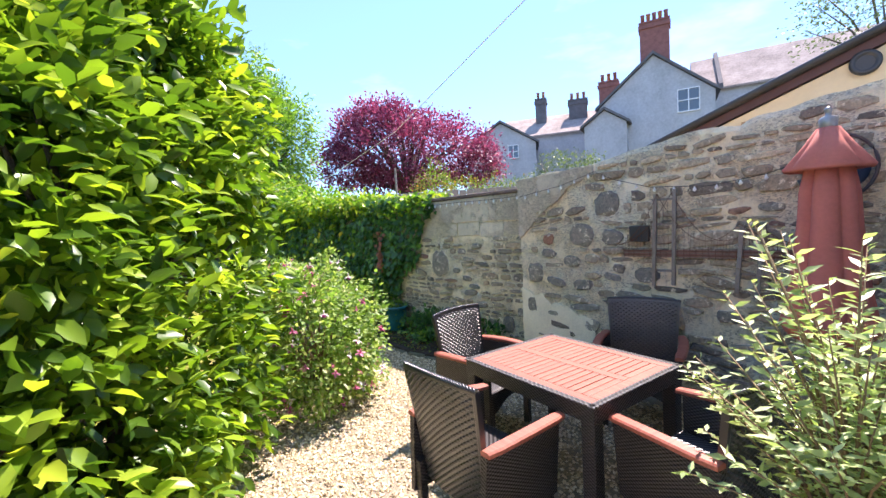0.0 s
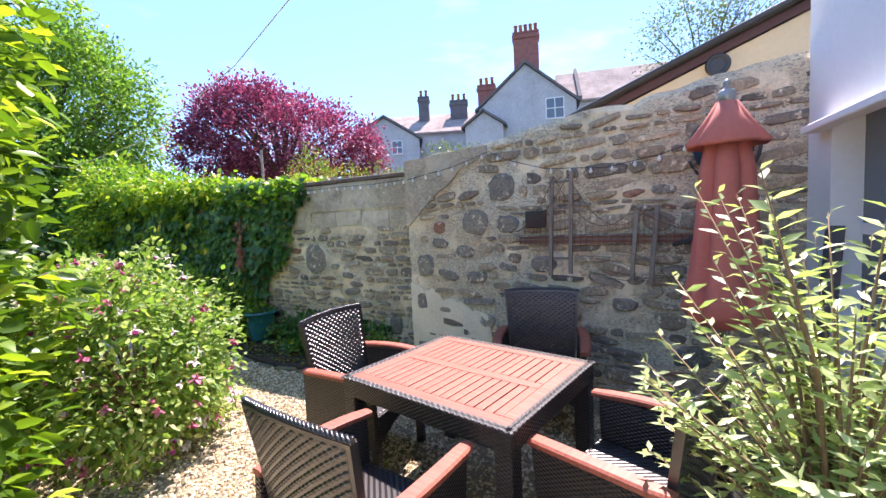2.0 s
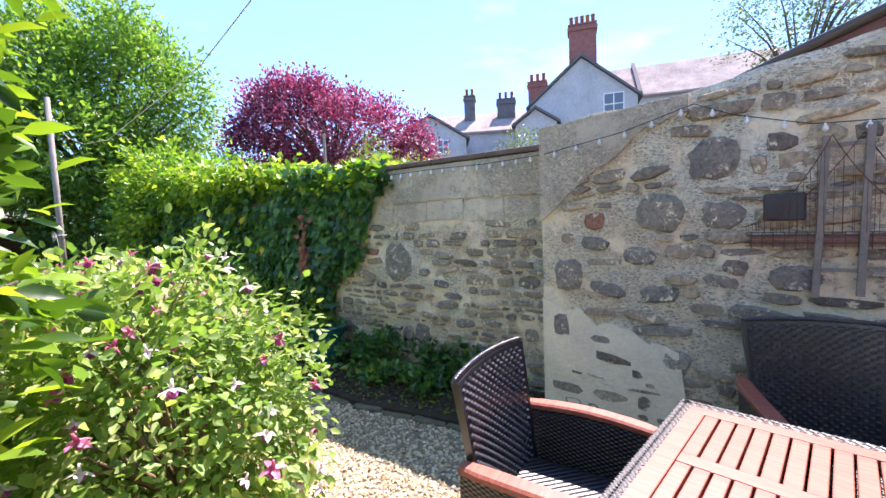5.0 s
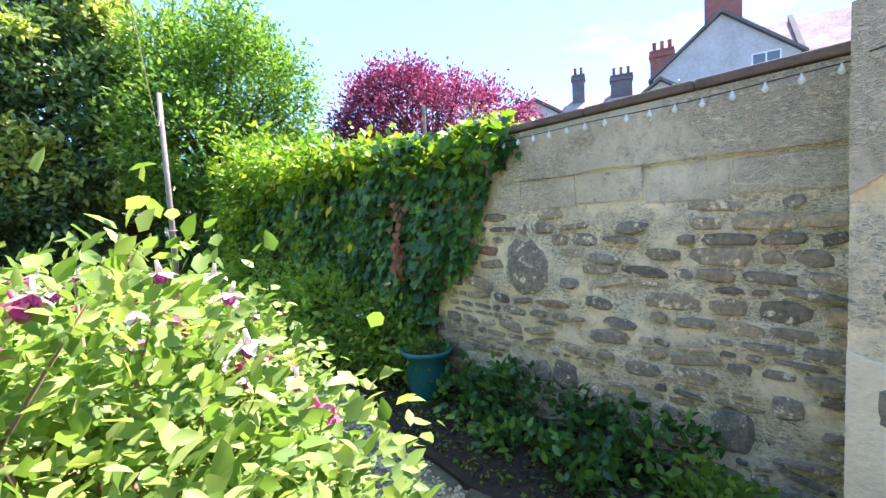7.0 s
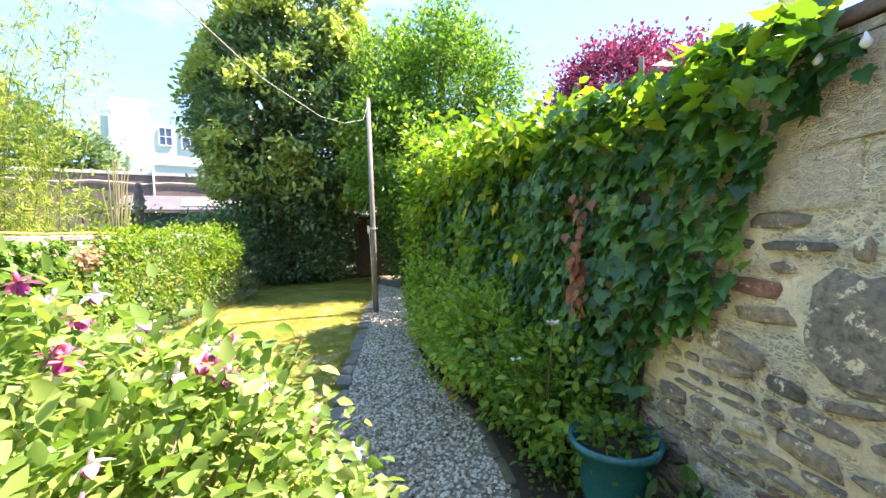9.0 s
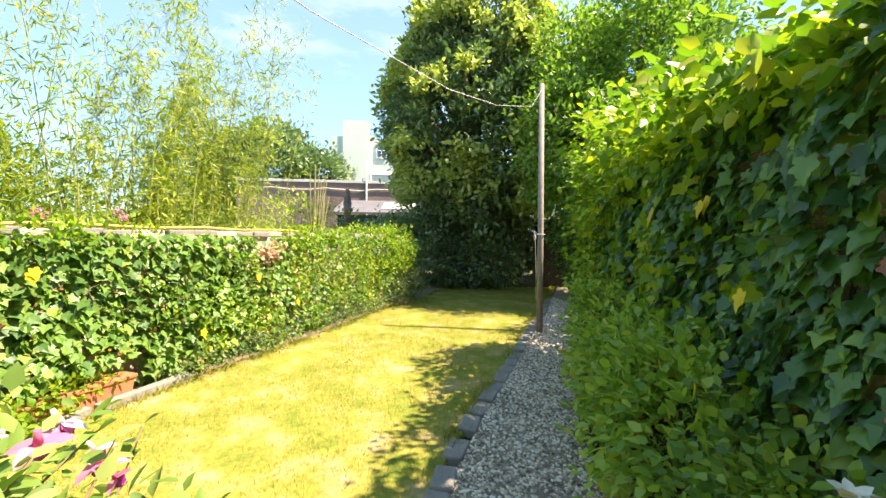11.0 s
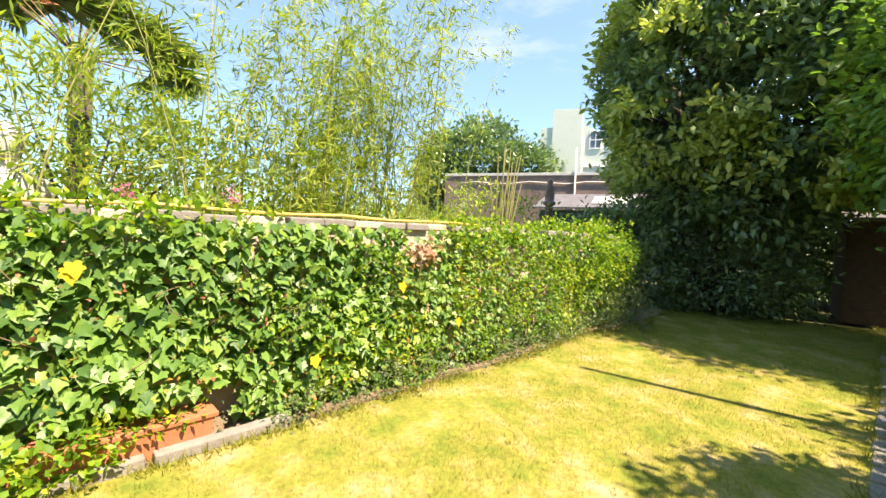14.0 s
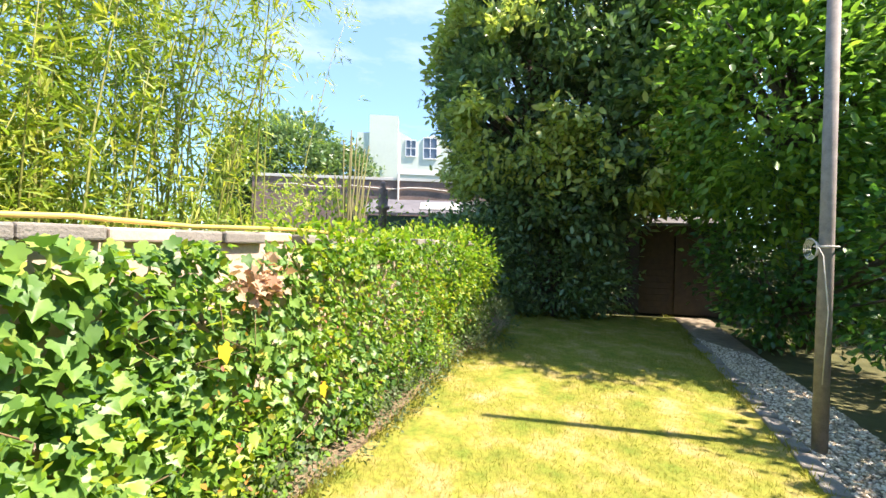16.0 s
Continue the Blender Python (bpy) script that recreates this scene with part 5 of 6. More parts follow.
part("hose", bm, GUTTER, reel, "black rubber hose")


def lights(name, m, pts, bulbs, label):
    ob = thing(name, m, label, "string lights")
    part("cable", tube(bmesh.new(), pts, 0.003, 5), CORD, ob)
    us = [q[0] for q in pts]
    order = np.argsort(us)
    us, zs = np.array(us)[order], np.array([q[2] for q in pts])[order]
    shell = from_bm("bulb", lathe(bmesh.new(), [(0.005, 0.0), (0.006, -0.01), (0.013, -0.022), (0.0155, -0.032), (0.010, -0.042), (0.002, -0.047)], 12), BULB)
    for i in range(bulbs):
        u = us[0] + (us[-1] - us[0]) * (i + 0.5) / bulbs
        part("bulb", shell, None, ob, m=pose(u, pts[0][1], float(np.interp(u, us, zs))))
    return ob


lights("string_lights", ON_WALL @ Matrix.Translation((0, 0.03, -0.02)), [(0.1, 0, 2.12), (0.5, 0, 2.0), (0.88, 0, 1.95), (1.36, 0, 1.99), (1.7, 0, 2.1), (1.89, 0, 2.2), (2.3, 0, 2.1), (2.85, 0, 2.03)], 17, "white bulbs on a dark cable sagging along the wall")
lights("string_lights", WALL_2 @ Matrix.Translation((0, 0.07, -0.03)), [(0.0, 0, 2.08), (0.6, 0, 2.06), (1.2, 0, 2.07), (1.85, 0, 2.06)], 15, "white bulbs on a dark cable under the coping")

# ---- ivy hedge on the low wall ----
HEDGE = at(7.0, 0.32, 0.0, -9.2)
low_wall = thing("wall_low", HEDGE, "low rendered wall with broken brick coping under ivy", "wall", kind="structure")
PINK_RENDER = plain("pinkish_render", (0.55, 0.42, 0.33), 0.9, vary=0.25, scale=5, bump=0.6)
part("wall", boxed(-3.2, 7.4, 0.42, 0.66, -0.1, 1.50), PINK_RENDER, low_wall)
for i in range(34):
    part("coping_brick", boxed(-3.2 + i * 0.312, -2.895 + i * 0.312, 0.38, 0.70, 1.502, 1.57, 0.012), PAVING if i % 3 else PINK_RENDER, low_wall, m=pose(0, 0, random.uniform(-0.006, 0.004), random.uniform(-1, 1), 0, random.uniform(-1.5, 1.5)))


def hedge_depth(x, z):
    return 0.12 + 0.30 * (1 - (z / 1.65) ** 2) * (0.7 + 0.5 * noise.noise((x * 1.3, z * 1.6, 7)))


hedge = thing("ivy_hedge", HEDGE, "thick ivy hedge with large glossy leaves covering a low wall", "hedge")
p, w = [], []
while len(p) < 10500:
    x = random.uniform(-3.2, 7.3)
    z = random.uniform(0.04, 1.52)
    if -0.66 < x < 0.42 and z < 0.36:
        continue
    if 2.0 < x < 2.35 and 1.25 < z and random.random() < 0.8:
        continue
    p.append((x, 0.42 - hedge_depth(x, z) * random.uniform(0.45, 1.12), z + 0.0))
    w.append((random.gauss(0, 0.5), -0.55 + random.gauss(0, 0.3), -0.7 + random.gauss(0, 0.4)))
n = len(p)
big = 0.054 + 0.052 * np.clip(1.1 - np.abs(np.array(p)[:, 0] - 0.3) / 3.2, 0, 1) * rng.uniform(0.6, 1.1, n)
up = np.column_stack([rng.normal(0, 0.6, n), np.full(n, -0.9) + rng.normal(0, 0.5, n), np.full(n, 0.75) + rng.normal(0, 0.5, n)])
order = np.argsort(-big + rng.normal(0, 0.004, n))
pa, wa = np.array(p)[order], np.array(w)[order]
front = [i for i in range(n) if -1.0 < pa[i, 0] < 2.2 and pa[i, 1] < 0.16][:220]
chosen = np.zeros(n, bool)
chosen[front] = True
part("leaves", scatter("leaves", IVY, pa[~chosen], wa[~chosen], big[order][~chosen], LEAF_HEDGE, up=up[order][~chosen]), None, hedge, kind="stuff")
LEAF_SINGLE = [scatter("leaf", IVY, [(0, 0, 0)], [(1, 0, 0)], 1.0, LEAF_HEDGE, up=np.array([[random.gauss(0, 0.1), random.gauss(0, 0.1), 1.0]])) for k in range(6)]
for i in front:
    xa = Vector(wa[i]).normalized()
    za = Vector(up[order][i])
    ya = za.cross(xa).normalized()
    za = xa.cross(ya)
    m = Matrix.Translation(pa[i]) @ Matrix((xa, ya, za)).transposed().to_4x4() @ Matrix.Scale(float(big[order][i]), 4)
    part("leaf", random.choice(LEAF_SINGLE), None, hedge, m=m)
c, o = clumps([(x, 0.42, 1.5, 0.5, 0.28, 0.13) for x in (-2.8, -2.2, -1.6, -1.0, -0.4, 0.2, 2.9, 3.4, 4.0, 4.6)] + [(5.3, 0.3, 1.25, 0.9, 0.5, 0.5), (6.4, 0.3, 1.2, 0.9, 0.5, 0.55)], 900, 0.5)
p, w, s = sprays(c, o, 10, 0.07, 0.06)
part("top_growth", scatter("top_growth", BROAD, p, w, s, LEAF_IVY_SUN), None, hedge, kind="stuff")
c, o = clumps([(x, -0.02 + 0.06 * math.sin(x * 3), 0.10, 0.4, 0.17 + 0.05 * math.sin(x * 7), 0.2) for x in np.arange(-3.0, 6.9, 0.45) if not -0.9 < x < 0.5], 560, 0.4)
p, w, s = sprays(c, o, 9, 0.05, 0.035)
part("low_growth", scatter("low_growth", DIAMOND, p, w, s, LEAF_GREY), None, hedge, "small-leaved growth along the lawn", kind="stuff")
bm = bmesh.new()
for i in range(60):
    x, z = random.uniform(-3, 6), random.uniform(0.1, 1.3)
    y = 0.40 - hedge_depth(x, z) * 0.95
    tube(bm, [(x, y, z), (x + random.uniform(-0.2, 0.2), y - 0.03, z + 0.1), (x + random.uniform(-0.4, 0.4), y, z + random.uniform(-0.1, 0.35))], [0.004, 0.003, 0.002], 4)
part("vine_growth", bm, TWIG, hedge, kind="stuff")
p = [(2.15 + random.gauss(0, 0.10), 0.15 + random.uniform(-0.06, 0.05), 1.28 + random.gauss(0, 0.07)) for i in range(110)]
part("withered_leaves", scatter("withered_leaves", IVY, p, rng.normal(0, 1, (len(p), 3)) + np.array([0, -0.4, -0.4]), rng.uniform(0.04, 0.07, len(p)), LEAF_DRY), None, hedge, "patch of withered pinkish-brown leaves")
p = [(1.78, 0.02, 1.01), (-0.48, 0.05, 1.25), (-0.5, 0.05, 1.22), (2.5, -0.02, 0.6), (0.9, -0.05, 0.5)]
part("yellow_leaves", scatter("yellow_leaves", IVY, p, [(0.2, -0.2, -1)] * 5, 0.10, LEAF_YELLOW, up=np.tile([[0.1, -1.0, 0.4]], (5, 1))), None, hedge, "single yellow leaves")
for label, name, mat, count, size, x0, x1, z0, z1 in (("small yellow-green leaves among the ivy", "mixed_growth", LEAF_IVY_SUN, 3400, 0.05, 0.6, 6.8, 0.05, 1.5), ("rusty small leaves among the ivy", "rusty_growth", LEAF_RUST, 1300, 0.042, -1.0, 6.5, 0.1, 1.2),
                                                       ("dry brown leaves among the ivy", "dry_growth", LEAF_BROWN, 160, 0.045, -2.5, 5.0, 0.1, 1.3)):
    p, w = [], []
    while len(p) < count:
        x, z = random.uniform(x0, x1), random.uniform(z0, z1)
        if noise.noise((x * 1.5, z * 1.5, size * 100)) > -0.05 and not (-0.66 < x < 0.42 and z < 0.36):
            p.append((x, 0.40 - hedge_depth(x, z) * random.uniform(0.95, 1.2), z))
            w.append((random.gauss(0, 0.7), -0.5 + random.gauss(0, 0.4), random.gauss(0, 0.6)))
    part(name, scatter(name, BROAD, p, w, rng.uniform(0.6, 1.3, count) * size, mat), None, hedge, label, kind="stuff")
plant("trailing_weed", at(6.12, 0.3), "trailing green weeds hanging over the trough and kerb", [(0, 0, 0.16, 0.3, 0.14, 0.22), (0.35, 0.02, 0.2, 0.2, 0.1, 0.14)], 70, 9, 0.05, 0.055, BROAD, LEAF_IVY_SUN, category="plant", trunk=(0, 0, 0.08, 0.006), limb_count=10, bark=TWIG)
cane = thing("garden_hose", HEDGE, "yellow hose lying along the wall coping", "hose")
part("hose", tube(bmesh.new(), [(-3.1 + 0.5 * i, 0.44 + 0.05 * math.sin(i * 1.7), 1.60 + 0.012 * math.sin(i * 2.3)) for i in range(14)], 0.013, 8), HOSE_YELLOW, cane)
trough = thing("planting_trough", at(6.76, 0.16, 0.03, -8), "long terracotta trough with trailing leaves", "planter")
part("trough_body", prism(bmesh.new(), [(-0.46, 0.0), (0.46, 0.0), (0.50, 0.2), (-0.50, 0.2)], "y", -0.11, 0.11), POT_CLAY, trough)
part("rim", boxed(-0.515, 0.515, -0.125, 0.125, 0.17, 0.205, 0.008), POT_CLAY, trough)
c, o = clumps([(0, 0.0, 0.2, 0.4, 0.13, 0.12)], 60, 0.4, 0.18)
p, w, s = sprays(c, o, 6, 0.04, 0.05)
part("leaves", scatter("leaves", BROAD, p, w, s, LEAF_IVY_SUN), None, trough)
for x in (-0.42, 0.45):
    kerb = thing("kerb_stone", at(6.85 + x, 0.30 + 0.18 * x, 0.0, -9), "pale concrete kerb beside the lawn", "kerb", "kerbs by the lawn")
    part("kerb_body", boxed(-0.42, 0.42, -0.05, 0.05, -0.03, 0.085, 0.012), PAVING, kerb)
plant("lavender", at(13.2, 1.55), "grey-green lavender at the hedge's end", [(0, 0, 0.3, 0.45, 0.35, 0.35)], 150, 10, 0.06, 0.07, LANCE, LEAF_GREY, wild=0.4)
plant("fern", at(5.75, 0.55), "arching pale green strap leaves at the lawn's edge", [(0, 0, 0.16, 0.2, 0.16, 0.16)], 46, 6, 0.05, 0.16, LANCE, LEAF_FUCHSIA, category="plant")
valerian = thing("valerian", HEDGE, "pink valerian flower heads on the wall top", "flower")
for x, z in ((0.45, 1.72), (-0.2, 1.68)):
    c, o = clumps([(x, 0.5, z, 0.05, 0.05, 0.05)], 22, 0.3)
    p, w, s = sprays(c, o, 4, 0.015, 0.02)
    part("flower_head", scatter("flower_head", DIAMOND, p, w, s, PINK), None, valerian)
    part("stem", tube(bmesh.new(), [(x, 0.5, 1.5), (x, 0.5, z - 0.02)], 0.004, 5), TWIG, valerian)

# ---- trees ----
OAK_BLOBS = [(0, 0, 5.5, 2.2, 2.2, 2.9), (-0.4, 0.75, 4.7, 1.8, 1.5, 1.8), (-0.7, -1.2, 4.2, 1.8, 1.4, 1.9), (0, -0.3, 7.7, 1.7, 1.7, 1.7), (-0.3, -0.1, 2.7, 1.5, 1.7, 1.2)]
oak = plant("evergreen_oak", at(17.0, 2.55), "large dark evergreen oak with pale sunlit tips",
      OAK_BLOBS, 700, 84, 0.20, 0.175, OVAL, LEAF_OAK, category="tree", trunk=(0.2, 0.0, 3.0, 0.28), limb_count=26, inner=0.74, wild=0.85)
# patches of paler leaves on the crown's skin paint its sunlit clumps
c, o = clumps(OAK_BLOBS, 1400, 1.0, 2.6)
patch = np.array([noise.noise(tuple(q * 0.75)) > -0.08 for q in c])
c, o = c[patch], o[patch]
p, w, s = sprays(c + o * 0.40, o, 24, 0.11, 0.18, wild=0.8)
part("young_foliage", scatter("young_foliage", OVAL, p, w, s, LEAF_OAK_TIP), None, oak, "pale yellow-green outer leaves, sunlight put into their colour", kind="stuff")
plant("understory_shrub", at(16.2, 2.6), "dark shaded shrubs under the oak", [(0, 1.3, 0.9, 0.9, 1.0, 1.1), (0.3, -0.2, 0.8, 1.0, 1.2, 1.0), (-0.4, 1.5, 1.6, 0.8, 0.8, 0.7), (0.4, 2.6, 1.0, 0.8, 0.8, 1.2)], 900, 18, 0.15, 0.12, OVAL, LEAF_OAK, trunk=(0, 0, 0.5, 0.05), limb_count=14)
plant("ash_tree", at(14.8, 6.6), "airy bright green tree behind the ivy wall",
      [(0, 0, 4.6, 2.0, 1.9, 2.4), (-0.6, 0.9, 3.2, 1.7, 1.3, 1.5), (0.6, -0.6, 6.2, 1.5, 1.5, 1.7), (-1.0, -0.9, 5.0, 1.4, 1.3, 1.8), (0.2, 1.2, 5.4, 1.5, 1.2, 1.6), (-1.2, 1.5, 3.7, 1.5, 1.1, 1.5)]
      + [(1.9 * math.cos(a) * k, 1.7 * math.sin(a) * k, 6.6 + 1.2 * math.sin(a * 2.3) - 0.9 * k, 0.24, 0.24, 0.95) for a, k in ((0.3, 0.9), (1.0, 0.6), (1.7, 1.0), (2.4, 0.7), (3.0, 1.05), (3.6, 0.6), (4.2, 1.0), (4.9, 0.8), (5.6, 1.0), (0.0, 0.1))],
      2300, 17, 0.20, 0.13, OVAL, LEAF_TREE, category="tree", trunk=(0, 0, 2.6, 0.16), limb_count=30, inner=0.6)
plant("hazel_shrub", at(14.4, 5.9), "dense shaded green shrub beside the shed", [(0, 0, 1.6, 1.2, 1.0, 1.5), (-2.0, -0.4, 1.6, 1.2, 0.8, 1.5), (-3.6, -0.1, 1.5, 1.0, 0.6, 1.4), (-4.8, 0.3, 1.4, 0.8, 0.5, 1.3)], 1000, 14, 0.13, 0.11, BROAD, LEAF_IVY, trunk=(0, 0, 0.5, 0.05), limb_count=14)
plant("copper_plum", pose(-1.29, 20.5, 0), "round copper-purple plum tree in the neighbouring gardens",
      [(0, 0, 5.3, 3.4, 3.0, 1.8), (-1.6, 0, 5.8, 2.2, 2.2, 1.7), (1.8, 0.2, 5.2, 2.6, 2.2, 1.4), (3.2, 0, 4.6, 1.4, 1.4, 1.0), (-1.3, 0, 6.7, 1.9, 1.9, 1.1), (-2.9, 0, 4.8, 1.6, 1.6, 1.0)],
      1500, 20, 0.24, 0.15, DIAMOND, LEAF_PURPLE, category="tree", trunk=(0, 0, 3.4, 0.22), limb_count=44, inner=0.62)
plant("garden_shrub", pose(3.51, 10.07, 0), "round pale grey-green shrub beyond the wall", [(0, 0, 2.5, 0.95, 0.9, 0.85), (-0.6, 0.2, 2.2, 0.7, 0.7, 0.6)], 260, 18, 0.11, 0.07, OVAL, LEAF_GREY, trunk=(0, 0, 1.4, 0.08), limb_count=12)
plant("garden_shrub", pose(1.07, 10.42, 0), "green and bronze shrubs beyond the wall", [(0, 0, 2.1, 1.3, 0.8, 0.75), (-0.9, 0.3, 2.5, 0.6, 0.6, 0.75), (0.9, 0.1, 2.2, 0.9, 0.7, 0.6)], 330, 16, 0.12, 0.07, OVAL, LEAF_RUST, trunk=(0, 0, 1.2, 0.08), limb_count=14)
plant("garden_shrub", pose(-3.2, 13.6, 0), "green shrubs behind the ivy wall", [(0, 0, 1.9, 1.6, 0.9, 1.0), (1.6, 0.2, 1.9, 1.2, 0.8, 0.8)], 330, 16, 0.13, 0.08, OVAL, LEAF_TREE, trunk=(0, 0, 1.2, 0.08), limb_count=14)
plant("birch_tree", pose(17.23, 16.34, 0), "thin airy birch above the roofs", [(0, 0, 9.0, 2.2, 1.8, 3.0), (1.6, -1.5, 9.5, 2.0, 1.8, 2.6)], 460, 16, 0.35, 0.13, DIAMOND, LEAF_GREY, category="tree", trunk=(0.4, -0.5, 6.5, 0.12), limb_count=22, inner=0.2)
plant("round_tree", pose(-38.5, 12.0, 0), "broad dark green tree beyond the gardens", [(0, -1.0, 6.6, 4.2, 4.2, 3.9), (0, 3.2, 6.4, 3.0, 3.4, 2.6), (0, -3.0, 5.4, 3.0, 2.6, 3.0)], 1500, 20, 0.4, 0.36, DIAMOND, LEAF_OAK, category="tree", trunk=(0, 0, 3, 0.35), limb_count=16, inner=0.7)
plant("garden_bush", pose(-12.5, 8.2, 0), "light green bushes beyond the low wall", [(0, 0, 1.6, 1.1, 1.3, 1.0), (-2.5, -2.5, 1.3, 1.6, 1.6, 1.0), (-1.0, -4.5, 1.2, 1.6, 1.6, 0.9)], 620, 18, 0.14, 0.10, OVAL, LEAF_BAMBOO, trunk=(0, 0, 0.6, 0.05), limb_count=12)
plant("far_bushes", pose(-40, -4, 0), "distant line of green treetops", [(0, 0, 1.5, 3, 6, 1.9), (-4, -12, 1.5, 3, 8, 2.1), (2, 10, 1.6, 3, 5, 1.6)], 500, 14, 0.5, 0.4, DIAMOND, LEAF_TREE, trunk=(0, 0, 1, 0.1), limb_count=10)

plant("boundary_trees", at(20.5, 4.0), "dark dense evergreen screen behind the shed",
      [(0, -4.5, 1.8, 1.3, 2.2, 2.4), (0, -1.5, 2.0, 1.2, 2.0, 2.6), (0, 1.5, 1.6, 1.0, 1.6, 2.0), (-1.0, -6.5, 2.2, 1.6, 1.6, 2.8), (-3.0, -5.0, 1.6, 1.2, 0.9, 2.2)], 2000, 26, 0.2, 0.19, OVAL, LEAF_OAK, category="hedge", trunk=(0, 0, 1.2, 0.1), limb_count=14, inner=0.6)

# bamboo behind the low wall
bamboo = thing("bamboo", at(8.9, -0.9), "tall yellow-green bamboo clump behind the low wall", "bamboo")
lp, lw, ls = [], [], []
for i in range(104):
    x, y = (random.gauss(-0.35, 1.0) if i < 84 else random.uniform(0.7, 1.75)), random.gauss(0.1, 0.32)
    h = random.uniform(2.3, 5.2) if i < 84 else random.uniform(3.6, 5.6)
    lean = Vector((random.gauss(0.10, 0.18), random.gauss(-0.02, 0.12), 0)) * h * 0.75
    pts = [Vector((x, y, -0.05)) + lean * f ** 2 + Vector((0, 0, h * f)) for f in (0, 0.25, 0.5, 0.75, 1.0)]
    culm = tube(bmesh.new(), pts, [0.010, 0.009, 0.007, 0.004, 0.0015], 6)
    part("culm", culm, plain("bamboo_cane", (0.26, 0.27, 0.07), 0.5, vary=0.3, scale=9) if i == 0 else bpy.data.materials["bamboo_cane"], bamboo)
    for k in range(76):
        f = random.uniform(0.30, 1.0) ** 0.85
        j = min(3, int(f * 4))
        q = pts[j].lerp(pts[j + 1], f * 4 - j)
        spread = 0.07 + 0.20 * (1 - f)
        tip = q + Vector((random.gauss(0, spread), random.gauss(0, spread), random.gauss(0, 0.06)))
        d = Vector((random.gauss(0, 0.7), random.gauss(0, 0.7), random.gauss(-0.35, 0.4)))
        for leafy in range(4):
            lp.append(tip + Vector((random.gauss(0, 0.03), random.gauss(0, 0.03), random.gauss(0, 0.03))))
            lw.append(d + Vector((random.gauss(0, 0.45), random.gauss(0, 0.45), random.gauss(0, 0.3))))
            ls.append(random.uniform(0.085, 0.15))
part("leaves", scatter("leaves", ([(0, 0, 0), (0.35, 0.07, 0.01), (0.35, -0.07, 0.01), (1, 0, -0.12), (0.4, 0, -0.01)], LANCE[1]), lp, lw, ls, LEAF_BAMBOO), None, bamboo, kind="stuff")
plant("grass_clump", at(6.9, -1.5), "bronze and gold grassy shrub behind the wall", [(0, 0, 1.9, 0.8, 0.5, 1.1), (0.7, 0.1, 1.7, 0.7, 0.5, 0.9)], 480, 14, 0.10, 0.11, LANCE, LEAF_BAMBOO, trunk=(0, 0, 0.8, 0.04), limb_count=18)

plant("neighbour_shrub", at(5.6, -2.6), "bronze and green shrubs in the next garden", [(0, 0, 1.5, 1.1, 0.8, 1.0), (1.6, 0.6, 1.4, 1.0, 0.7, 0.9), (-1.2, 0.4, 1.7, 1.0, 0.8, 1.2)], 420, 16, 0.13, 0.08, OVAL, LEAF_RUST, trunk=(0, 0, 0.8, 0.06), limb_count=14)
plant("neighbour_shrub", at(8.2, -3.6), "tall green and golden shrub in the next garden", [(0, 0, 1.7, 1.2, 0.9, 1.3), (1.8, 0.2, 1.4, 1.2, 0.8, 1.0), (3.6, 0.5, 1.3, 1.1, 0.8, 0.8)], 420, 16, 0.13, 0.09, OVAL, LEAF_TREE, trunk=(0, 0, 0.8, 0.06), limb_count=14)

canes = thing("cane_bundle", at(12.15, -0.35), "bundle of dry canes leaning behind the wall", "canes")
for i in range(15):
    part("cane", tube(bmesh.new(), [(random.gauss(-0.05, 0.10), random.gauss(0, 0.06), 0), (0.25 + random.gauss(0, 0.22), random.gauss(0, 0.1), random.uniform(2.2, 3.1))], [0.017, 0.009], 6), plain("old_cane", (0.12, 0.115, 0.035), 0.7, vary=0.4, scale=9) if i == 0 else bpy.data.materials["old_cane"], canes)

# fan palm
palm = thing("fan_palm", at(7.45, -4.4), "fan palm with a shaggy trunk and dead fronds", "palm")
part("trunk", tube(bmesh.new(), [(0, 0, -0.1), (0, 0, 1.6), (0.05, 0, 3.7)], [0.11, 0.12, 0.14], 12), BARK, palm)
for i in range(22):
    a = i * 2.4
    tilt = -0.15 + 1.4 * ((i * 0.618) % 1)
    hub = Vector((0.9 * math.cos(a) * math.cos(tilt), 0.9 * math.sin(a) * math.cos(tilt), 3.8 + 0.9 * math.sin(tilt)))
    part("stalk", tube(bmesh.new(), [(0, 0, 3.7), hub], [0.015, 0.009], 5), TWIG, palm)
    out = (hub - Vector((0, 0, 3.7))).normalized()
    side = (Matrix.Rotation(random.uniform(-1.2, 1.2), 3, out) @ out.cross(Vector((0, 0, 1)))).normalized()
    fp, fw, fs = [], [], []
    for k in range(34):
        b = radians(-115 + 230 * k / 33)
        fp.append(hub)
        fw.append(out * math.cos(b) + side * math.sin(b) + Vector((0, 0, -0.06)))
        fs.append(0.66 + 0.2 * math.cos(b) + random.uniform(-0.03, 0.03))
    part("frond", scatter("frond", ([(0, 0.0, 0), (0.55, 0.045, 0.012), (0.55, -0.045, 0.012), (1, 0, -0.05), (0.5, 0, -0.015)], LANCE[1]), fp, fw, np.array(fs), LEAF_PALM if i not in (3, 11) else LEAF_BROWN), None, palm)

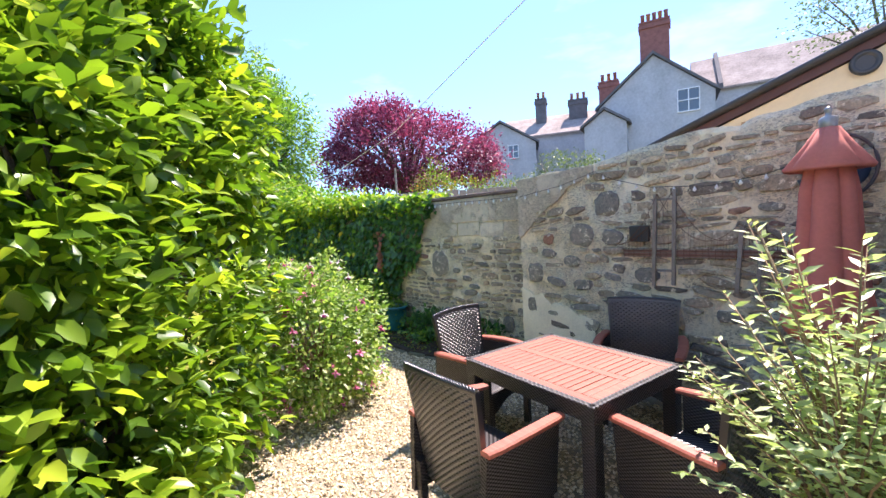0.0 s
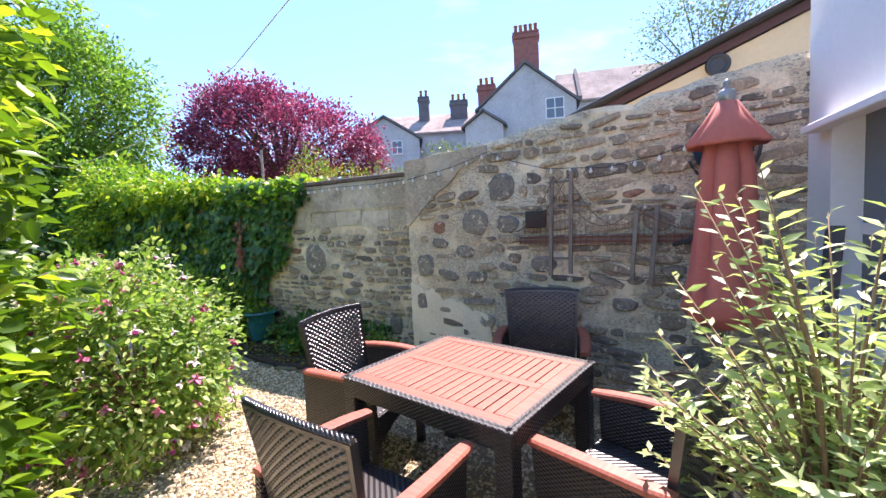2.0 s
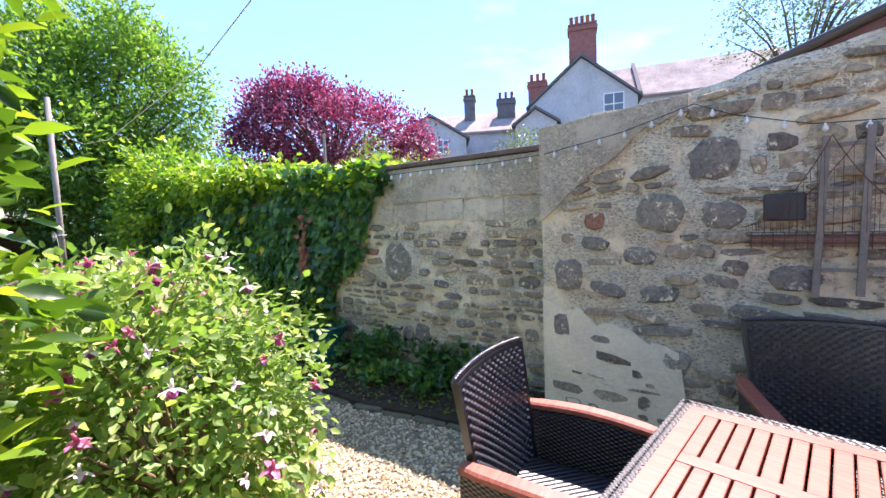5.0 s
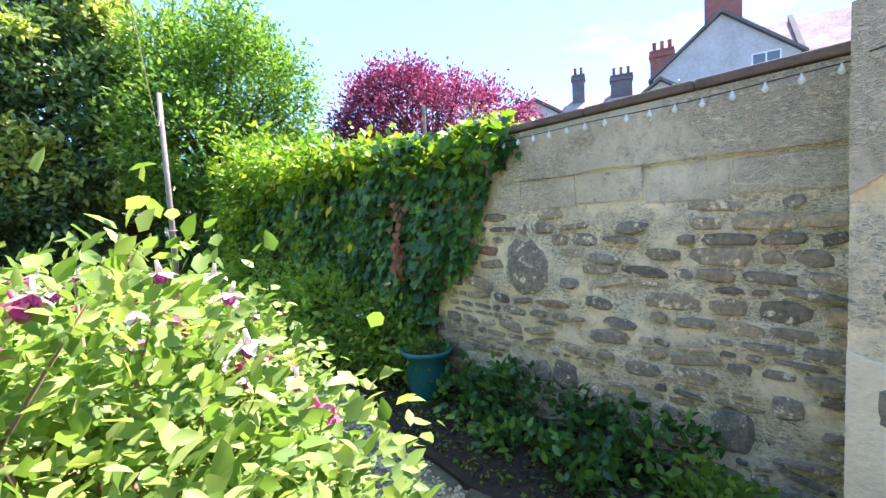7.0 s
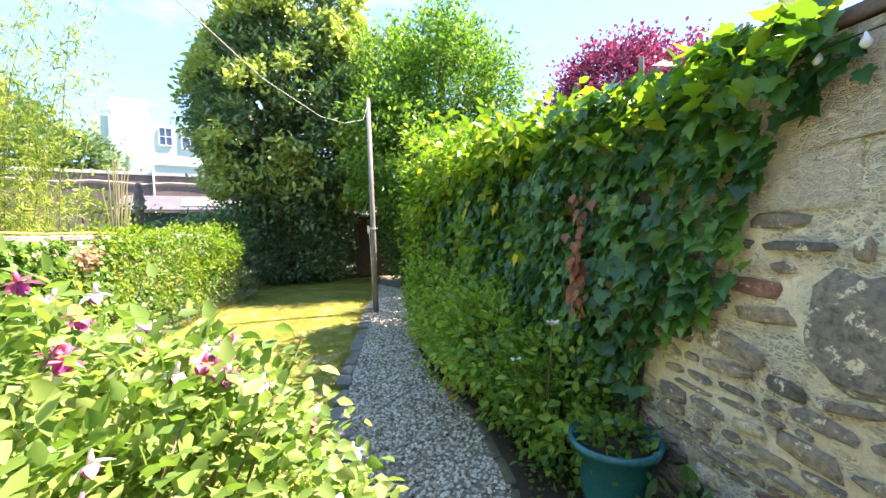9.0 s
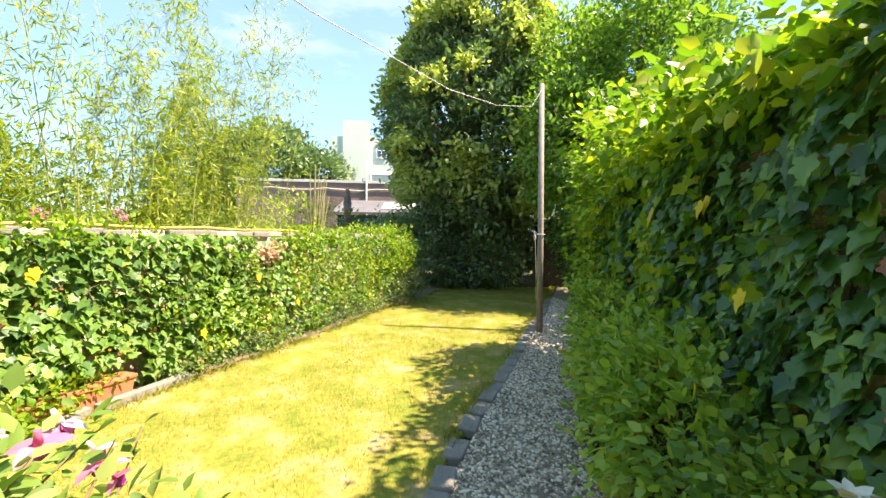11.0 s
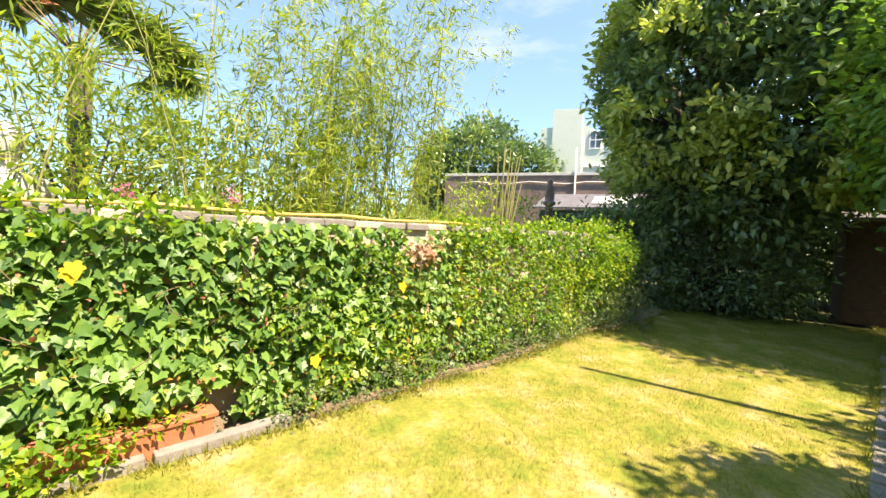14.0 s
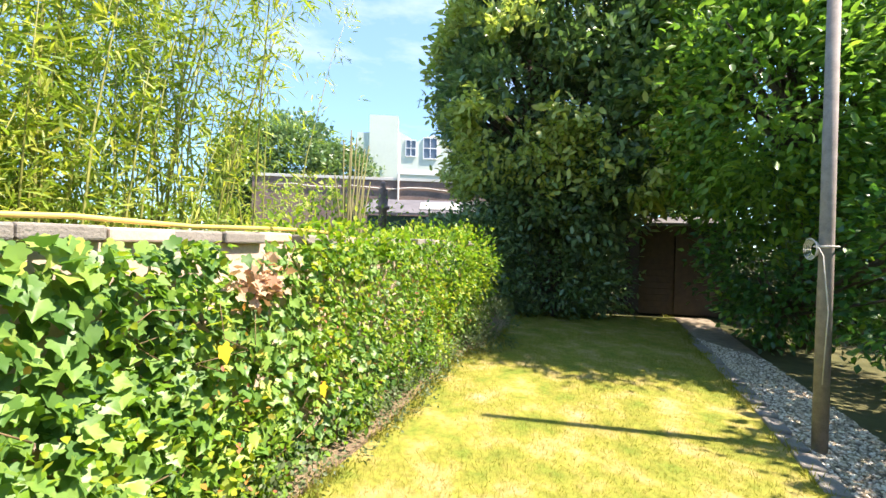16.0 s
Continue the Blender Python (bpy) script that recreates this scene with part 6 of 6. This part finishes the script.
# ---- statues ----
bm = bmesh.new()
lathe(bm, [(0.2, 0.0), (0.2, 1.5), (0.16, 1.55), (0.22, 1.62), (0.27, 1.80), (0.25, 1.92), (0.12, 1.98), (0.07, 2.04), (0.10, 2.10), (0.125, 2.2), (0.12, 2.28), (0.08, 2.35), (0.02, 2.375)], 20,
      lambda f, z: 1 + 0.14 * math.cos(4 * math.pi * f) * (1.55 < z < 1.97) + 0.05 * math.sin(f * 30 + z * 20))
thing("statue", at(6.43, -1.33) @ Matrix.Scale(0.92, 4), "pale weathered stone bust on a plinth", "statue", mesh=from_bm("statue", bm, PALE_STONE))
bm = lathe(bmesh.new(), [(0.12, 0.0), (0.12, 2.45), (0.2, 2.5), (0.2, 2.58), (0.14, 2.6), (0.17, 2.8), (0.13, 2.95), (0.16, 3.05), (0.07, 3.13), (0.10, 3.2), (0.09, 3.28), (0.03, 3.33)], 16,
           lambda f, z: 1 + 0.12 * math.cos(4 * math.pi * f) * (z > 2.6))
thing("statue", at(18.6, -2.2), "small weathered brown stone figure standing on a post", "statue", mesh=from_bm("statue", bm, BRICK_WALL))

# ---- shed ----
shed = thing("garden_shed", at(18.0, 5.55), "brown wooden garden shed in deep shade", "shed")
for k in range(14):
    part("board", boxed(-0.62, -0.60, -0.95, 0.95, 0.02 + k * 0.145, 0.16 + k * 0.145, 0.003), SHED_WOOD, shed)
part("body", boxed(-0.598, 0.9, -0.93, 0.93, 0.0, 2.04), SHED_WOOD, shed)
part("door", boxed(-0.66, -0.622, -0.55, 0.2, 0.05, 1.9, 0.005), SHED_WOOD, shed, "plank door, darker brown")
part("roof", prism(bmesh.new(), [(-0.75, 2.05), (0.95, 2.3), (0.95, 2.36), (-0.75, 2.11)], "y", -1.1, 1.1), SLATE, shed)

# ---- buildings ----


def window(parent, m, w, h, mat=None):
    win = part("window", boxed(-w / 2, w / 2, -0.02, 0.03, -h / 2, h / 2), DARK_GLASS, parent, "", m)
    bm = bmesh.new()
    for x0, x1, z0, z1 in ((-w / 2 - 0.06, -w / 2, -h / 2 - 0.06, h / 2 + 0.06), (w / 2, w / 2 + 0.06, -h / 2 - 0.06, h / 2 + 0.06), (-w / 2, w / 2, h / 2, h / 2 + 0.06), (-w / 2, w / 2, -h / 2 - 0.08, -h / 2),
                           (-0.03, 0.03, -h / 2, h / 2), (-w / 2, w / 2, -0.03, 0.03)):
        box(bm, x0, x1, -0.08, 0.05, z0, z1)
    part("frame", bm, WHITE_WALL, win)
    return win


def chimney(parent, x, y, z0, z1, w, d, pots, material=BRICK_RED):
    bm = boxed(x - w / 2, x + w / 2, y - d / 2, y + d / 2, z0, z1)
    box(bm, x - w / 2 - 0.08, x + w / 2 + 0.08, y - d / 2 - 0.08, y + d / 2 + 0.08, z1 - 0.35, z1 - 0.12)
    box(bm, x - w / 2 - 0.05, x + w / 2 + 0.05, y - d / 2 - 0.05, y + d / 2 + 0.05, z1, z1 + 0.1)
    ch = part("chimney", bm, material, parent, "weathered red brick chimney stack")
    for i in range(pots):
        px = x - w / 2 + w * (i + 0.5) / pots
        part("chimney_pot", lathe(bmesh.new(), [(0.12, 0.0), (0.11, 0.5), (0.14, 0.55), (0.14, 0.6), (0.09, 0.6)], 10), POT_CLAY if i % 2 else BRICK_RED, ch, m=pose(px, y, z1 + 0.1))


def gabled(name, x, y, turn, width, depth, eave, ridge, wall_mat, roof_mat, label):
    """A house whose gable faces local -y."""
    ob = thing(name, pose(x, y, 0, 0, 0, turn), label, "house")
    hw = width / 2
    part("wall", prism(bmesh.new(), [(-hw, -0.1), (hw, -0.1), (hw, eave), (0, ridge), (-hw, eave)], "y", 0, depth), wall_mat, ob)
    for s in (-1, 1):
        o = 0.25
        sl = (ridge - eave) / hw
        pts = [(s * (hw + o), eave - o * sl + 0.04), (0, ridge + 0.04), (0, ridge + 0.22), (s * (hw + o), eave - o * sl + 0.2)]
        part("roof", prism(bmesh.new(), pts, "y", -0.25, depth + 0.2), roof_mat, ob)
    return ob


g = gabled("gable_house", 14.18, 26.8, -28.5, 6.6, 9.0, 9.0, 11.75, plain("peeling_white_render", (0.50, 0.50, 0.51), 0.85, vary=0.3, scale=0.7), SLATE, "white rendered gable house with peeling paint and tall chimney")
window(g, pose(1.9, -0.02, 8.6), 1.1, 1.3)
chimney(g, 0.1, 0.9, 11.0, 14.0, 1.7, 0.9, 5)
chimney(g, -3.0, 3.0, 8.5, 11.4, 1.3, 0.9, 3)
annex = gabled("lean_house", 11.2, 27.33, -28.5, 2.6, 3.0, 7.7, 8.6, bpy.data.materials["peeling_white_render"], SLATE, "small white gable below the tall house")
row = thing("roof_row", pose(21.82, 26.44, 0, 0, 0, -29), "long rust-stained slate roof of a terrace", "house")
part("wall", boxed(-4.5, 6.5, 0, 7, -0.1, 9.65), bpy.data.materials["peeling_white_render"], row)
part("roof", prism(bmesh.new(), [(-0.3, 9.6), (3.6, 12.7), (7.2, 9.6), (7.2, 9.75), (3.6, 12.9), (-0.3, 9.75)], "y", -6.6, 4.6), RUST_SLATE, row, m=pose(0, 0, 0, 0, 0, 90))
part("party_wall", prism(bmesh.new(), [(-0.4, 9.65), (3.6, 12.9), (3.6, 13.25), (-0.4, 10.0)], "y", -0.1, 0.15), SLATE, row, m=pose(-3.0, 0, 0, 0, 0, 90))
terrace = gabled("terrace_house", 5.0, 31.9, -11, 5.2, 7.0, 7.6, 9.2, bpy.data.materials["peeling_white_render"], SLATE, "white terrace house with pale slate roof")
window(terrace, pose(0.9, -0.02, 7.0), 0.7, 0.9)
terrace_2 = thing("terrace_row", pose(9.75, 34.3, 0, 0, 0, -19), "row of white terrace houses with chimney stacks", "house")
part("wall", boxed(-4.5, 4.5, 0, 7, -0.1, 8.6), bpy.data.materials["peeling_white_render"], terrace_2)
part("roof", prism(bmesh.new(), [(-0.3, 8.55), (3.6, 10.8), (7.2, 8.55), (7.2, 8.7), (3.6, 11.0), (-0.3, 8.7)], "y", -4.6, 4.6), RUST_SLATE, terrace_2, m=pose(0, 0, 0, 0, 0, 90))
chimney(terrace_2, -1.2, 2.5, 9.5, 12.2, 0.9, 0.8, 2, SLATE)
chimney(terrace_2, 1.9, 2.5, 9.5, 11.7, 1.5, 0.8, 3, SLATE)
# rendered annex behind the tall wall, with a round vent
ochre = thing("cream_annex", at(-0.62, 6.47, 0, 1), "cream rendered building with a dark sloping verge and round vent", "house")
part("wall", prism(bmesh.new(), [(-6.0, -0.1), (1.5, -0.1), (1.5, 2.58), (-2.4, 4.10), (-6.0, 5.50)], "y", -4.0, 0.0), OCHRE_WALL, ochre)
part("barge_board", prism(bmesh.new(), [(1.65, 2.54), (-6.0, 5.51), (-6.0, 5.61), (1.65, 2.64)], "y", 0.002, 0.05), DARK_TRIM, ochre, "dark red-brown verge board")
part("roof", prism(bmesh.new(), [(1.8, 2.60), (-6.0, 5.63), (-6.0, 5.70), (1.8, 2.67)], "y", -4.1, 0.14), SLATE, ochre)
part("gutter", tube(bmesh.new(), [(1.85, 0.14, 2.61), (-6.0, 0.14, 5.66)], 0.04, 8), GUTTER, ochre)
for k in range(5):
    x0 = 0.62 + k * 0.176
    part("cladding_board", boxed(x0, x0 + 0.172, 0.002, 0.02, 2.0, 2.50 + 0.39 * (1.5 - x0 - 0.172) , 0.003), plain("orange_cladding", (0.42, 0.22, 0.09), 0.75, vary=0.3, scale=8) if k == 0 else bpy.data.materials["orange_cladding"], ochre)
part("round_vent", lathe(bmesh.new(), [(0.075, 0.0), (0.125, 0.0), (0.125, 0.06), (0.09, 0.07), (0.075, 0.03)], 28), GUTTER, ochre, "dark round vent pipe", m=pose(-0.27, 0.002, 3.18, -90, 0, 0))
chimney(ochre, -2.2, -2.6, 4.0, 6.6, 0.8, 0.7, 2)

plank = thing("plank", at(-0.98, 3.72), "dark grey timber prop leaning at the house wall", "plank")
part("board", boxed(-0.03, 0.03, -0.05, 0.05, 0.0, 1.45, 0.006), SLATE, plank, m=pose(0, 0, 0, 0, -3, 0))

# pale house, brick wall and low roofs beyond the hedge
far = thing("pale_house", pose(-36.2, 20.6, 0, 0, 0, 66), "pale green rendered house with a parapet stack and sash windows", "house")
part("wall", prism(bmesh.new(), [(-4.2, -0.1), (7.6, -0.1), (7.6, 10.1), (6.0, 10.5), (4.0, 9.9), (2.2, 10.8), (0.7, 10.1), (-0.6, 10.9), (-4.2, 10.7)], "y", 0, 7), PALE_GREEN_WALL, far)
part("parapet", boxed(-3.2, -0.8, -0.15, 1.5, 5.0, 12.2), PALE_GREEN_WALL, far)
part("band", boxed(-4.25, 7.6, -0.12, -0.002, 7.3, 7.5), WHITE_WALL, far)
window(far, pose(0.3, -0.03, 9.55), 0.8, 1.3)
window(far, pose(1.95, -0.03, 9.6), 1.1, 1.7)
part("downpipe", tube(bmesh.new(), [(-0.7, -0.1, 0), (-0.7, -0.1, 9.8)], 0.06, 8), WHITE_WALL, far)
brick_wall = thing("brick_boundary", pose(-24.2, 14.3, 0, 0, 0, 66), "old tall brick boundary wall with cables", "wall", kind="structure")
part("wall", boxed(-7.0, 9.0, 0, 0.4, -0.1, 4.75), BRICK_WALL, brick_wall)
part("coping", boxed(-7.0, 9.0, -0.06, 0.46, 4.75, 4.9, 0.01), CREAM_TRIM, brick_wall)
part("cable", tube(bmesh.new(), [(-6 + i, -0.05, 4.35 + 0.07 * math.sin(i * 1.9)) for i in range(14)], 0.03, 5), CREAM_TRIM, brick_wall, "pale cable run along the wall")
part("pipe", tube(bmesh.new(), [(0.4, -0.08, 0), (0.4, -0.08, 6.2)], 0.05, 6), CREAM_TRIM, brick_wall)
outhouse = thing("outhouse", pose(-18.6, 12.6, 0, 0, 0, 62), "low outhouse with flat grey roof and skylight", "shed")
part("wall", boxed(-1.4, 3.4, 0, 3.0, -0.1, 2.55), plain("dark_green_boards", (0.05, 0.09, 0.07), 0.8), outhouse)
part("roof", prism(bmesh.new(), [(-0.25, 2.58), (3.2, 3.42), (3.2, 3.50), (-0.25, 2.66)], "y", -3.6, 1.65), SLATE, outhouse, m=pose(0, 0, 0, 0, 0, 90))
part("skylight", boxed(0.6, 2.2, 0.4, 2.2, 0.0, 0.04), CREAM_TRIM, outhouse, "pale skylight", m=pose(0, 0, 2.735, 13.7, 0, 0))
fence = thing("panel_fence", pose(0.23, 8.4, 0, 0, 0, -5), "grey weathered timber fence beyond the wall", "fence")
for i in range(26):
    part("board", boxed(-2.2 + i * 0.15, -2.06 + i * 0.15, -0.012, 0.012, -0.05, 2.42 + 0.01 * (i % 3), 0.003), WOOD_GREY, fence)
part("post", boxed(-0.82, -0.78, -0.05, -0.013, -0.05, 2.95, 0.006), WOOD_GREY, fence)
part("rail", boxed(-2.2, 1.7, 0.013, 0.05, 2.2, 2.28), WOOD_GREY, fence)

# ---- the single stones of the walls ----
LARGE_1 = [(2.46, 1.54, 0.27, 0.24), (2.17, 1.85, 0.26, 0.25), (2.87, 1.34, 0.20, 0.10), (3.07, 1.11, 0.22, 0.25), (2.46, 1.01, 0.24, 0.12), (2.37, 0.58, 0.18, 0.14), (2.79, 1.02, 0.24, 0.10),
           (2.58, 1.26, 0.20, 0.12), (2.12, 1.51, 0.22, 0.16), (2.44, 0.77, 0.36, 0.075), (2.84, 0.66, 0.17, 0.07), (1.13, 0.84, 0.20, 0.11), (0.85, 1.73, 0.17, 0.07), (0.68, 0.48, 0.26, 0.17), (1.79, 1.15, 0.22, 0.15)]
LARGE_2 = [(1.68, 1.13, 0.36, 0.42), (1.35, 1.04, 0.14, 0.08), (1.15, 0.93, 0.18, 0.08), (1.02, 0.82, 0.20, 0.07), (1.09, 0.73, 0.26, 0.09), (1.40, 0.41, 0.19, 0.20), (1.58, 0.40, 0.14, 0.15),
           (0.89, 0.57, 0.20, 0.09), (0.45, 0.34, 0.18, 0.24), (0.23, 0.53, 0.12, 0.12), (1.11, 1.21, 0.24, 0.06), (0.94, 1.40, 0.20, 0.075)]
rubble(wall_1, 3.25, lambda x: float(np.interp(x - 0.45, [q[0] for q in TOP_1], [q[1] for q in TOP_1])) - (0.02 if x < 2.3 else 0.3), 0.02, gap=0.014, tall=(0.03, 0.10), skip=0.08, near=(1.7, 1.2), large=LARGE_1)
rubble(wall_2, 3.0, lambda x: 1.56, 0.02, gap=0.020, tall=(0.03, 0.085), wide=(0.06, 0.28), skip=0.10, near=(0.9, 0.9), large=LARGE_2)
